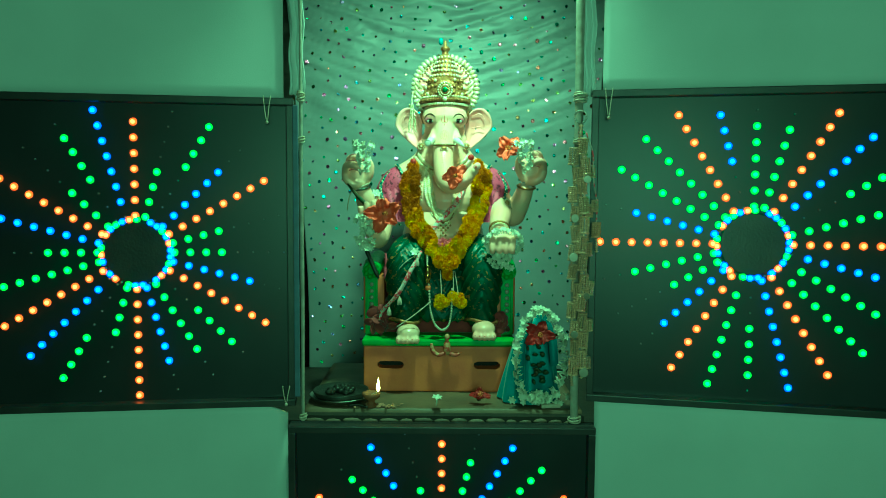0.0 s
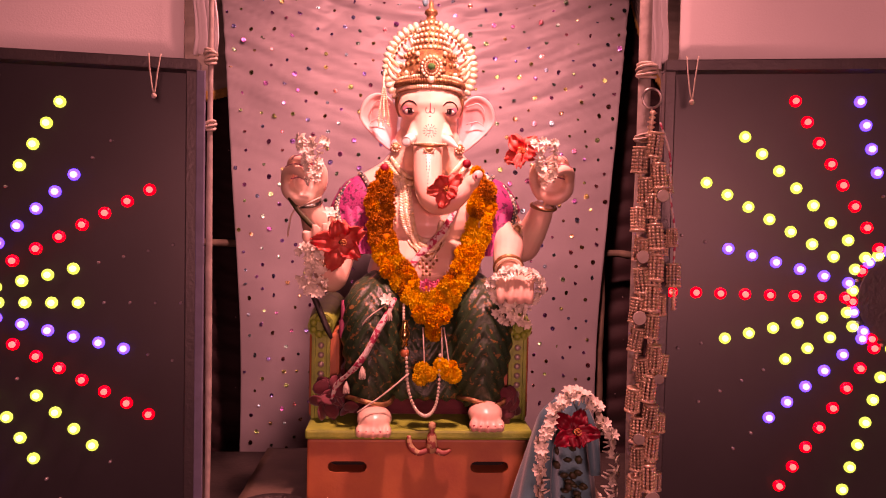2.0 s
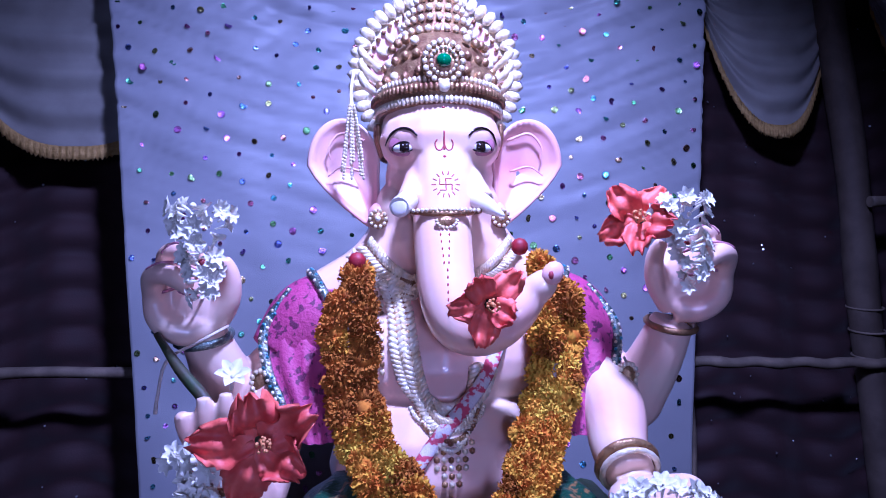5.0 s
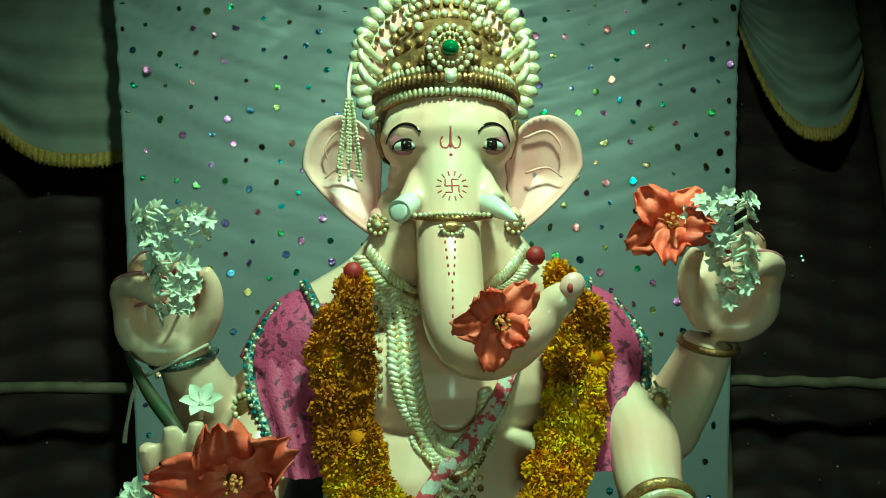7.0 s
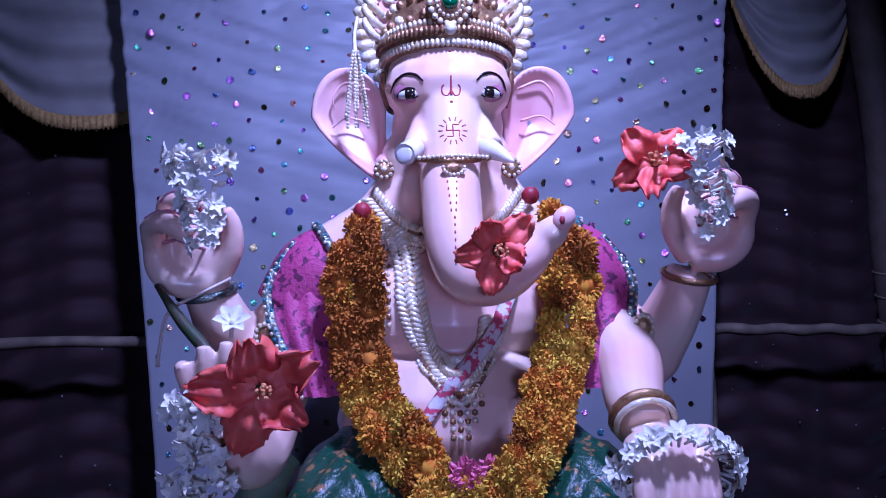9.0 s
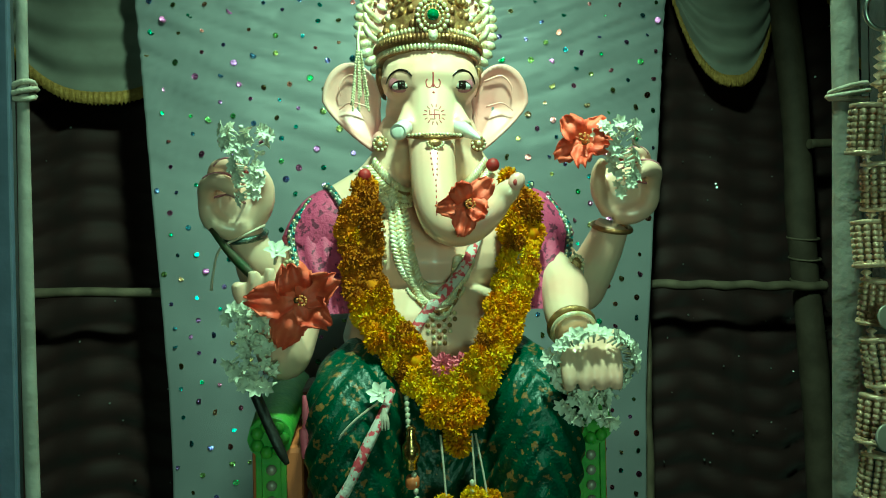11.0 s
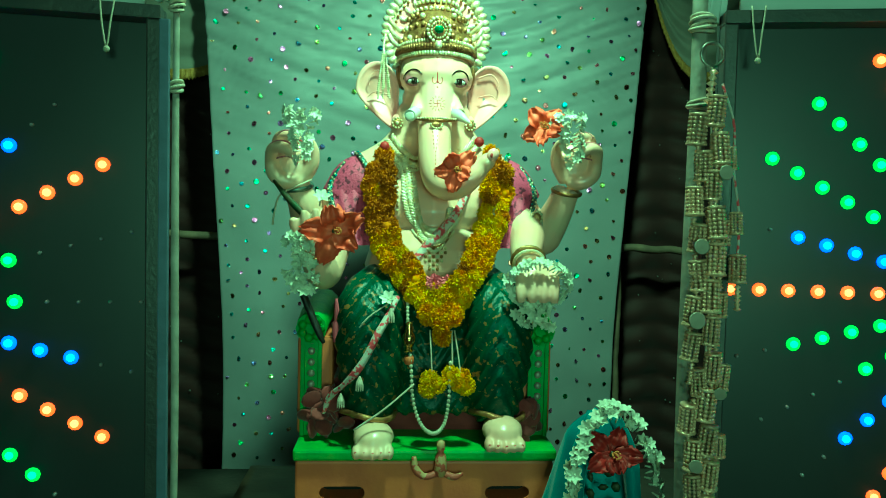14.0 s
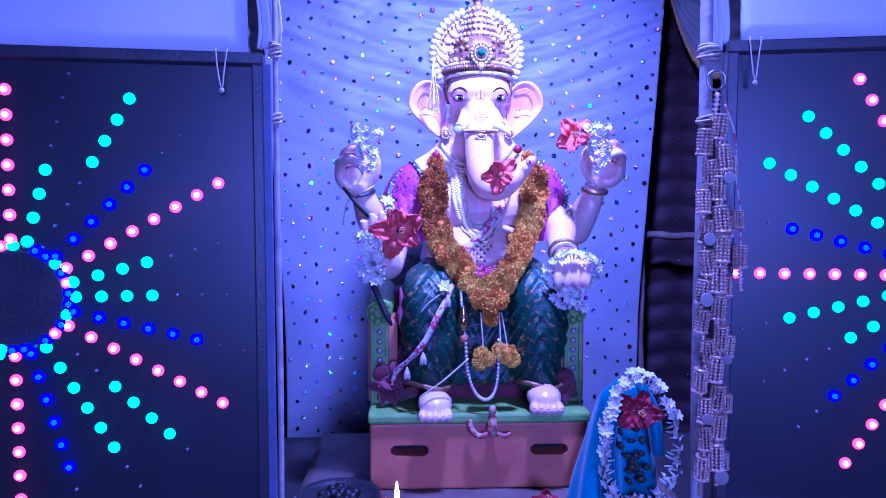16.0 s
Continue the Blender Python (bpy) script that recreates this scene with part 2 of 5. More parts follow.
def box(bm, lo, hi, mi=0, bevel=0.0):
    c = [(a + b) / 2 for a, b in zip(lo, hi)]
    d = [b - a for a, b in zip(lo, hi)]
    v = bmesh.ops.create_cube(bm, size=1, matrix=Matrix.Translation(c) @ Matrix.Diagonal((*d, 1)))["verts"]
    fs = {f for q in v for f in q.link_faces}
    for f in fs:
        f.material_index = mi
    if bevel:
        es = list({e for f in fs for e in f.edges})
        bmesh.ops.bevel(bm, geom=es, offset=bevel, segments=2, affect="EDGES", profile=0.6)


def spline(pts, n):
    """n points along a Catmull-Rom curve through pts (tuples of any length)."""
    p = [np.array(q, float) for q in pts]
    p = [2 * p[0] - p[1], *p, 2 * p[-1] - p[-2]]
    out = []
    for i in range(n):
        s = i / (n - 1) * (len(p) - 3)
        k = min(int(s), len(p) - 4)
        u = s - k
        a, b, c, d = p[k:k + 4]
        out.append(0.5 * (2 * b + (c - a) * u + (2 * a - 5 * b + 4 * c - d) * u * u + (3 * b - a - 3 * c + d) * u ** 3))
    return out


def tube(bm, pts, mi=0, seg=10, n=0, squash=1.0):
    """A swept tube through rows (x, y, z, radius)."""
    rows = spline(pts, n or 4 * len(pts)) if n != -1 else [np.array(p, float) for p in pts]
    rings = []
    side = None
    for i, r in enumerate(rows):
        a, b = rows[max(0, i - 1)][:3], rows[min(len(rows) - 1, i + 1)][:3]
        d = Vector(b - a).normalized()
        if side is None:
            side = d.orthogonal().normalized() if abs(d.x) > 0.9 else Vector((1, 0, 0))
        side = (side - d * side.dot(d)).normalized()
        up = d.cross(side)
        c = Vector(r[:3])
        rings.append([bm.verts.new(c + (side * math.cos(t) + up * math.sin(t) * squash) * max(r[3], 1e-4)) for t in [2 * math.pi * k / seg for k in range(seg)]])
    for p, q in zip(rings, rings[1:]):
        for k in range(seg):
            f = bm.faces.new((p[k], p[(k + 1) % seg], q[(k + 1) % seg], q[k]))
            f.material_index, f.smooth = mi, True
    for ring in (list(reversed(rings[0])), rings[-1]):
        f = bm.faces.new(ring)
        f.material_index = mi


def lathe(bm, profile, c=(0, 0, 0), mi=0, seg=24, squash=1.0):
    rings = []
    for r, z in profile:
        rings.append([bm.verts.new((c[0] + r * math.cos(t), c[1] + squash * r * math.sin(t), c[2] + z)) for t in [2 * math.pi * k / seg for k in range(seg)]])
    for p, q in zip(rings, rings[1:]):
        for k in range(seg):
            f = bm.faces.new((p[k], p[(k + 1) % seg], q[(k + 1) % seg], q[k]))
            f.material_index, f.smooth = mi, True
    bm.faces.new(list(reversed(rings[0]))).material_index = mi
    bm.faces.new(rings[-1]).material_index = mi


def grid(bm, nu, nv, fn, mi=0):
    vs = [[bm.verts.new(fn(i / nu, j / nv)) for j in range(nv + 1)] for i in range(nu + 1)]
    for i in range(nu):
        for j in range(nv):
            f = bm.faces.new((vs[i][j], vs[i + 1][j], vs[i + 1][j + 1], vs[i][j + 1]))
            f.material_index, f.smooth = mi, True


def mesh_of(name, bm, mats):
    if len(bm.faces) < 60000:
        bmesh.ops.recalc_face_normals(bm, faces=bm.faces)
    me = bpy.data.meshes.new(name)
    bm.to_mesh(me)
    bm.free()
    for m in mats if isinstance(mats, (list, tuple)) else [mats]:
        me.materials.append(m)
    return me


def part(name, bm, mats, parent, label=""):
    """One mesh object under a thing; the bmesh is in the parent's own space."""
    me = bm if isinstance(bm, bpy.types.Mesh) else mesh_of(name, bm, mats)
    ob = new(name, me)
    ob.parent = parent
    return tagged(ob, label)


def thing(name, m, label, category, group="", kind=""):
    ob = new(name)
    ob.empty_display_size = 0.05
    ob.matrix_world = m
    return tagged(ob, label, category, group, kind)


def single(name, bm, mats, label, category, kind="", m=None, group=""):
    ob = new(name, mesh_of(name, bm, mats))
    if m is not None:
        ob.matrix_world = m
    return tagged(ob, label, category, group, kind)


def thicken(ob, t, offset=0.0):
    s = ob.modifiers.new("thickness", "SOLIDIFY")
    s.thickness, s.offset = t, offset
    return ob


B = bmesh.new


# ---- ground and tent ----
bm = B()
box(bm, (-40, -40, GROUND - 0.2), (40, 40, GROUND))
single("ground", bm, EARTH, "dark trodden earth in front of the stage", "ground", "structure")
# unseen walls and ceiling, added to enclose the place; dark so light stays neutral
for name, lo, hi in (("wall_west", (-3.1, -3.1, GROUND), (-3.0, 4.3, 3.0)), ("wall_east", (3.0, -3.1, GROUND), (3.1, 4.3, 3.0)),
                     ("wall_south", (-3.0, -3.1, GROUND), (3.0, -3.0, 3.0)), ("wall_north", (-3.0, 4.22, GROUND), (3.0, 4.3, 3.0)),
                     ("ceiling", (-3.1, -3.1, 3.0), (3.1, 4.3, 3.08))):
    bm = B()
    box(bm, lo, hi)
    single(name, bm, DARKCLOTH, "unseen dark brown tent cloth added to close the place", "wall" if name != "ceiling" else "ceiling", "structure")
bm = B()
grid(bm, 60, 4, lambda u, v: (1.50 + 1.5 * u, 2.50 + 0.03 * math.sin(u * 70) + 0.4 * u, GROUND + 3.2 * v))
thicken(single("curtain_side", bm, DARKCLOTH, "dark brown side curtain beside the front", "curtain", "structure"), 0.01)

# stage
bm = B()
box(bm, (-1.9, 2.46, GROUND), (1.9, 3.25, 0.655))
single("stage", bm, PLANK, "dark wooden stage under the shrine", "stage", "structure")
bm = B()
grid(bm, 40, 30, lambda u, v: (-0.495 + 0.995 * u, 2.462 + 0.7 * v, 0.697 + 0.004 * noise.noise((u * 9, v * 9, 0)) + 0.003 * noise.noise((u * 30, v * 30, 3))))
thicken(single("stage_sheet", bm, MAT, "crumpled brown printed sheet over the stage", "floor sheet", "structure"), 0.042, -1)

# ledge with printed stones along the stage's front edge
ledge = thing("stone_ledge", pose(0, 2.45, 0.66), "stone-patterned ledge along the stage's front edge", "ledge", kind="structure")
bm = B()
box(bm, (-0.50, -0.028, -0.02), (0.50, 0.008, 0.026))
part("backing", bm, JOINT, ledge)
rng = random.Random(4)
stones = []
for k in range(4):
    bm = B()
    w = 0.021 + 0.004 * k
    lathe(bm, [(0.2, 0.0), (0.92, 0.15), (1.0, 0.5), (0.9, 0.85), (0.2, 1.0)], seg=8)
    for v in bm.verts:
        x, y, z = v.co
        v.co = ((x + 0.12 * rng.uniform(-1, 1)) * w, -z * 0.008, (y + 0.1 * rng.uniform(-1, 1)) * 0.0105)
    stones.append(mesh_of("stone", bm, STONE))
x = -0.48
while x < 0.48:
    k = rng.randrange(4)
    o = part("stone", stones[k], None, ledge)
    x += 0.021 + 0.004 * k
    o.location = (x, -0.028, 0.008 + rng.uniform(-0.003, 0.003))
    x += 0.024 + 0.004 * k


# ---- front: diode panels, fabric walls, posts ----
LED_MESH = {}
for colour, m in LEDS.items():
    bm = B()
    if colour == "off":
        lathe(bm, [(0.0036, 0), (0.0036, 0.004), (0.0028, 0.007), (0.0012, 0.008)], seg=8)
    else:
        # wide glowing rim shaped as the diode's halo, then the bright core
        lathe(bm, [(0.0126, 0), (0.0130, 0.0015), (0.0108, 0.004), (0.0074, 0.005)], mi=0, seg=12)
        lathe(bm, [(0.0072, 0.0045), (0.0070, 0.007), (0.0056, 0.0095), (0.0022, 0.0108)], mi=1, seg=10)
    bmesh.ops.rotate(bm, verts=bm.verts, cent=(0, 0, 0), matrix=Matrix.Rotation(radians(90), 3, "X"))
    LED_MESH[colour] = mesh_of("diode", bm, [m, CORES.get(colour, m)])


def led_panel(m, w, z0, z1, cz, cycle, first, label, seed):
    """A shallow framed dark board with diodes in rays round a dark disc. Local x along, y behind, the middle at x = 0."""
    t = thing("light_panel", m, label, "light panel", "diode panels round the shrine")
    bm = B()
    box(bm, (-w / 2, 0.022, z0), (w / 2, 0.04, z1))
    board = part("board", bm, PANEL, t)
    e = 0.024
    for lo, hi in (((-w / 2, -0.02, z1 - e), (w / 2, 0.022, z1)), ((-w / 2, -0.02, z0), (w / 2, 0.022, z0 + e)),
                   ((-w / 2, -0.018, z0 + e), (-w / 2 + e, 0.022, z1 - e)), ((w / 2 - e, -0.018, z0 + e), (w / 2, 0.022, z1 - e))):
        bm = B()
        box(bm, lo, hi, 0, 0.003)
        part("frame_bar", bm, FRAME, t)
    bm = B()
    lathe(bm, [(0.105, 0), (0.105, 0.003), (0.1, 0.004)], seg=40)
    bmesh.ops.rotate(bm, verts=bm.verts, cent=(0, 0, 0), matrix=Matrix.Rotation(radians(90), 3, "X"))
    bmesh.ops.translate(bm, verts=bm.verts, vec=(0, 0.022, cz))
    part("hub", bm, FRAME, board, "dark round hub")
    rng = random.Random(seed)
    for i in range(24):
        a = radians(first + 15 * i)
        colour = cycle[i % 4]
        outer, inner = ((0, 8), (0, 6), (4, 8), (1, 8), (0, 4), (3, 7))[rng.randrange(6)] if colour != "red" else (0, 8)
        for k in range(8):
            r = 0.125 + 0.0525 * k
            x, z = r * math.cos(a), cz + r * math.sin(a)
            if abs(x) > w / 2 - 0.035 or not z0 + 0.035 < z < z1 - 0.035:
                continue
            o = part("diode", LED_MESH[colour if outer <= k < inner else "off"], None, board)
            o.location = (x, 0.022, z)
    for i in range(30):
        a = radians(12 * i + 4)
        o = part("diode", LED_MESH[("blue", "red", "blue", "off", "green")[(i * 7 // 5) % 5]], None, board)
        o.location = (0.112 * math.cos(a), 0.022, cz + 0.112 * math.sin(a))
    return t


LEFT = pose(-0.513, 2.42, 0, 0, 0, 7)
RIGHT = pose(0.500, 2.40, 0, 0, 0, -11)
led_panel(LEFT @ pose(-0.53, 0, 0), 1.06, 0.725, 1.785, 1.26, ("red", "blue", "green", "green"), -30, "square dark board with diodes in coloured rays", 3)
led_panel(RIGHT @ pose(0.53, 0, 0), 1.06, 0.755, 1.815, 1.305, ("red", "green", "green", "blue"), 0, "square dark board with diodes in coloured rays", 8)
led_panel(pose(0, 2.36, 0), 1.05, GROUND, 0.672, 0.16, ("red", "green", "blue", "green"), 90, "dark board with coloured diode rays below the stage", 5)


def stretched(name, m, x0, x1, z0, z1, cut=0.0):
    """A fabric wall stretched on a frame; cut: a chamfered inner top corner."""
    bm = B()
    sgn = 1 if x1 > x0 else -1

    def at(u, v):
        x, z = x0 + (x1 - x0) * u, z0 + (z1 - z0) * v
        sag = 0.006 * math.sin(math.pi * u) * math.sin(math.pi * min(1, v)) + 0.005 * noise.noise((x * 4, z * 4, 1)) + 0.0012 * noise.noise((x * 14, z * 5, 4))
        if cut and u < 0.04 and v > 0.93:
            z -= cut * (1 - u / 0.04) * (v - 0.93) / 0.07
        return (x, 0.024 + sag, z)

    grid(bm, 40, 30, at)
    ob = single(name, bm, WALL, "pale fabric stretched tight over a wooden frame", "wall", "structure", m)
    return thicken(ob, 0.012, 0)


stretched("wall_1", LEFT, -0.035, -1.9, 1.79, 2.98)
stretched("wall_2", LEFT, -0.03, -1.9, GROUND, 0.72, 0.03)
stretched("wall_3", RIGHT, 0.035, 0.985, 1.82, 2.98)
stretched("wall_4", RIGHT, 0.03, 0.995, GROUND, 0.75, 0.0)


def post(name, x, y, lean, label, r=0.013):
    t = thing(name, pose(x, y, GROUND), label, "post")
    bm = B()
    tube(bm, [(lean * k / 10, 0.004 * math.sin(k * 2), 3.15 * k / 10, r + 0.15 * r * math.sin(k * 1.7)) for k in range(11)], 0, 10, 40)
    part("pole", bm, POST, t)
    for z, n in ((1.98, 5), (0.88, 3), (1.84, 3)):
        for k in range(n):
            bm = B()
            rr = r + 0.004 + 0.002 * (k % 2)
            tube(bm, [(rr * math.cos(a), rr * math.sin(a), z + 0.006 * k + 0.004 * math.sin(a + k), 0.0032) for a in [2 * math.pi * q / 9 for q in range(10)]], 0, 5)
            part("binding", bm, CORD, t)
    return t


post("tent_post", -0.486, 2.412, 0.0, "thin fabric-wrapped post bound with cord", 0.0065)
post("tent_post", 0.462, 2.402, -0.008, "fabric-wrapped bamboo post bound with cord", 0.016)
bm = B()
box(bm, (-0.009, -0.004, 0), (0.009, 0.004, 1.0), 0, 0.002)
single("door_strip", bm, STRIP, "blue-grey strip beside the opening", "trim", "structure", pose(-0.502, 2.398, 0.76))
# fabric bunched at the heads of the posts
for sx, yy in ((-0.503, 2.43), (0.484, 2.42)):
    bm = B()
    grid(bm, 12, 30, lambda u, v: (sx + (u - 0.5) * (0.05 + 0.05 * max(0, v - 0.3)) + 0.004 * math.sin(v * 40), yy + 0.012 * math.sin(u * 16 + v * 5), 1.80 + 1.18 * v))
    thicken(single("fabric_gather", bm, WALL, "crumpled pale fabric gathered at the post's head", "fabric"), 0.004)


def loop_cord(x, y, z, h, m):
    bm = B()
    tube(bm, [(-0.012, 0, 0, 0.0016), (-0.008, -0.004, -h * 0.5, 0.0016), (0, -0.005, -h, 0.0016), (0.006, -0.004, -h * 0.5, 0.0016), (0.012, 0, 0, 0.0016)], 0, 6)
    ell(bm, (0, -0.005, -h - 0.004), 0.006, 0, None, 8)
    single("cord_loop", bm, CORD, "thin cord loop with a small knot hanging down", "cord", m=m @ pose(x, y, z))


loop_cord(-0.085, -0.024, 1.79, 0.085, LEFT)
loop_cord(0.055, -0.024, 1.82, 0.095, RIGHT)
loop_cord(-0.03, -0.03, 0.80, 0.06, LEFT)

# ---- back: sequinned cloth, curtain, swags, bamboo ----
CY = 3.86


def cloth_at(u, v):
    """u across, v up, 0 to 1."""
    half = 0.768 + 0.15 * max(0, (v - 0.3) / 0.7) ** 1.5
    x = 0.02 + (2 * u - 1) * half + 0.008 * math.sin(v * 9 + u * 3)
    z = 0.20 + 2.65 * v + 0.02 * math.sin(u * 9)
    sag = z - 0.30 * abs(x) ** 1.4
    f = max(0.0, v - 0.48) ** 1.2
    y = CY + 0.012 * noise.noise((x * 2.2, z * 2.2, 5)) + 0.013 * f * math.sin(sag * 62 + 3.0 * noise.noise((x * 1.6, z * 1.6, 3)))
    y += 0.050 * f * noise.noise((x * 2.4, sag * 24, 2)) + 0.055 * f * noise.noise((x * 5, sag * 60, 7)) + 0.004 * noise.noise((x * 9, z * 9, 11))
    return (x, y, z)


bm = B()
grid(bm, 220, 180, cloth_at)
cloth = thicken(single("backdrop_cloth", bm, CLOTH, "grey satin cloth with folds and scattered holographic sequins", "backdrop cloth"), 0.004, 1)
rng = random.Random(11)
seq = []
for k in range(3):
    bm = B()
    lathe(bm, [(0.0078, 0), (0.0084, 0.0006), (0.0078, 0.0012)], seg=9)
    bmesh.ops.rotate(bm, verts=bm.verts, cent=(0, 0, 0), matrix=Matrix.Rotation(radians(90), 3, "X"))
    for v in bm.verts:
        v.co *= 0.78 + 0.26 * k
    seq.append(mesh_of("sequin", bm, SEQUIN))
spots = []
tries = 0
while len(spots) < 850 and tries < 9000:
    tries += 1
    u, v = rng.uniform(0.01, 0.99), rng.uniform(0.02, 0.99)
    x, y, z = cloth_at(u, v)
    if all((x - a) ** 2 + (z - c) ** 2 > 0.053 ** 2 for a, b, c in spots):
        spots.append((x, y, z))
spots.sort(key=lambda p: abs(p[2] - 1.85))
rest = B()
for i, (x, y, z) in enumerate(spots):
    m = pose(x, y - 0.006, z, rng.gauss(-9, 12), 0, rng.gauss(0, 13))
    if i < 300:
        o = part("sequin", seq[rng.randrange(3)], None, cloth)
        o.matrix_basis = m
    else:
        r = rng.choice((0.0065, 0.008, 0.0098))
        ring = [rest.verts.new(m @ Vector((r * math.cos(a), 0, r * math.sin(a)))) for a in [2 * math.pi * q / 9 for q in range(9)]]
        ring2 = [rest.verts.new(v.co + Vector((0, 0.0012, 0))) for v in ring]
        rest.faces.new(ring)
        for q in range(9):
            rest.faces.new((ring[q], ring2[q], ring2[(q + 1) % 9], ring[(q + 1) % 9]))
tagged(part("sequins", rest, SEQUINS, cloth, "scattered holographic sequins"), kind="stuff")


def curtain_at(u, v):
    x, z = -2.9 + 5.8 * u, GROUND + 3.15 * v
    s = (z * 8.5 + 0.35 * math.cos(x * 9)) % 1
    return (x, 4.13 + 0.03 * (s - 0.5) ** 2 * 4 + 0.012 * math.sin(x * 30) + 0.01 * noise.noise((x * 4, z * 4, 0)), z)


bm = B()
grid(bm, 220, 170, curtain_at)
thicken(single("curtain", bm, MAROON, "dark maroon curtain ruched in horizontal gathers", "curtain", "structure"), 0.006, 1)


def swag(cx, z_top, w, h, label):
    t = thing("curtain_swag", pose(cx, 4.06, z_top), label, "curtain swag", "swags along the curtain")

    def at(u, v):
        a = 2 * u - 1
        drop = h * v * (1 - 0.9 * abs(a) ** 2.6)
        folds = math.sin(v * 34 + 2.0 * math.cos(a * 2)) * 0.011 * (1 - 0.55 * abs(a))
        x = a * w / 2 * (1 - 0.10 * v * (1 - abs(a)))
        return (x, -0.07 * math.sin(math.pi * min(1, v * 0.75)) * (1 - a * a) + folds, -drop - 0.02)

    bm = B()
    grid(bm, 40, 60, at)
    drape_ = thicken(part("drape", bm, SWAG, t), 0.004)
    bm = B()
    grid(bm, 140, 2, lambda u, v: (at(u, 1)[0], at(u, 1)[1] - 0.004 + 0.003 * math.sin(u * 300), at(u, 1)[2] + 0.008 - v * (0.04 + 0.006 * math.sin(u * 410))))
    thicken(part("fringe", bm, FRINGE, drape_, "gold fringe"), 0.003)


swag(1.18, 2.56, 0.46, 0.49, "grey draped swag with gold fringe")
swag(-0.98, 2.60, 0.95, 0.60, "grey draped swag with gold fringe")


def bamboo(a, b, r, label):
    d = Vector(b) - Vector(a)
    t = thing("bamboo_pole", Matrix.Translation(a), label, "bamboo pole")
    bm = B()
    n = 24
    tube(bm, [(*(d * (k / n) + Vector((0.003 * math.sin(k), 0, 0.003 * math.cos(k * 1.3)))), r * (1.12 if k % 6 == 0 else 1)) for k in range(n + 1)], 0, 10, 100)
    part("pole", bm, BAMBOO, t)


bamboo((-2.99, 3.95, 1.345), (-0.6, 3.95, 1.335), 0.016, "thin dusty bamboo pole tied across the curtain")
bamboo((0.74, 3.95, 1.325), (1.49, 3.95, 1.300), 0.016, "thin dusty bamboo pole tied across the curtain")
bamboo((0.825, 3.93, GROUND), (0.815, 3.93, 1.32), 0.017, "upright bamboo pole behind the cloth")
bamboo((-2.99, 3.875, 2.862), (2.99, 3.875, 2.862), 0.016, "bamboo pole from which the grey cloth hangs")
bamboo((1.42, 3.93, 1.80), (2.99, 3.93, 1.90), 0.016, "thin dusty bamboo pole tied to the thick post")


def thick_post(a, b, r):
    d = Vector(b) - Vector(a)
    t = thing("wooden_post", Matrix.Translation(a), "thick leaning dark wooden post before the curtain", "post")
    bm = B()
    tube(bm, [(*(d * (k / 16) + Vector((0.006 * math.sin(k * 1.3), 0.004 * math.cos(k), 0))), r * (1 + 0.05 * math.sin(k * 2.3))) for k in range(17)], 0, 16, 60)
    part("pole", bm, TIMBER, t)
    for z in (0.475, 0.50, 0.523):
        bm = B()
        c = d * z
        tube(bm, [(c.x + (r + 0.004) * math.cos(q), c.y + (r + 0.004) * math.sin(q), c.z + 0.008 * math.sin(q), 0.004) for q in [2 * math.pi * k / 16 for k in range(17)]], 0, 6)
        part("binding", bm, BAMBOO, t)


thick_post((1.55, 4.0, GROUND), (1.335, 4.0, 3.0), 0.048)
swag(1.83, 2.56, 0.56, 0.52, "grey draped swag with gold fringe")
# glinting specks sewn on the curtain
rng = random.Random(41)
specks = B()
for k in range(260):
    u, v = rng.uniform(0.18, 0.82), rng.uniform(0.25, 0.9)
    x, y, z = curtain_at(u, v)
    q = pose(x, y - 0.008, z, rng.gauss(-9, 20), 0, rng.gauss(0, 20))
    w = rng.choice((0.0022, 0.003, 0.0042))
    ring = [specks.verts.new(q @ Vector((w * math.cos(a), 0, w * math.sin(a)))) for a in [math.pi * e / 3 for e in range(6)]]
    tip = specks.verts.new(q @ Vector((0, 0.001, 0)))
    specks.faces.new(ring)
    for e in range(6):
        specks.faces.new((ring[e], tip, ring[(e + 1) % 6]))
tagged(single("curtain_glitter", specks, SPECK, "tiny pale glints sewn on the maroon curtain", "glitter"), kind="stuff")


# ---- throne ----
def cut_out(bm, cutters, mats):
    """The bmesh with closed cutters taken out of it."""
    a = new("body", mesh_of("body", bm, mats))
    c = new("cutter", mesh_of("cutter", cutters, mats))
    mod = a.modifiers.new("cut", "BOOLEAN")
    mod.object, mod.operation, mod.solver = c, "DIFFERENCE", "EXACT"
    me = bpy.data.meshes.new_from_object(a.evaluated_get(bpy.context.evaluated_depsgraph_get()))
    bpy.data.objects.remove(a)
    bpy.data.objects.remove(c)
    return me


TX, TY, TZ = -0.014, 2.92, 0.699
throne = thing("throne", pose(TX, TY, TZ), "orange painted throne base with lime green edge and armrests", "throne")
bm = B()
box(bm, (-0.292, -0.232, 0.0), (0.292, 0.26, 0.178), 0, 0.006)
cut = B()
for sx in (-0.187, 0.187):
    line = [(sx + e * 0.034 + 0.017 * math.cos(a), 0.105 + 0.015 * math.sin(a)) for e, a in [(1, radians(-90 + 22.5 * k)) for k in range(9)] + [(-1, radians(90 + 22.5 * k)) for k in range(9)]]
    near = [cut.verts.new((x, -0.30, z)) for x, z in line]
    far = [cut.verts.new((x, -0.16, z)) for x, z in line]
    cut.faces.new(near)
    cut.faces.new(list(reversed(far)))
    for k in range(18):
        cut.faces.new((near[k], far[k], far[(k + 1) % 18], near[(k + 1) % 18]))
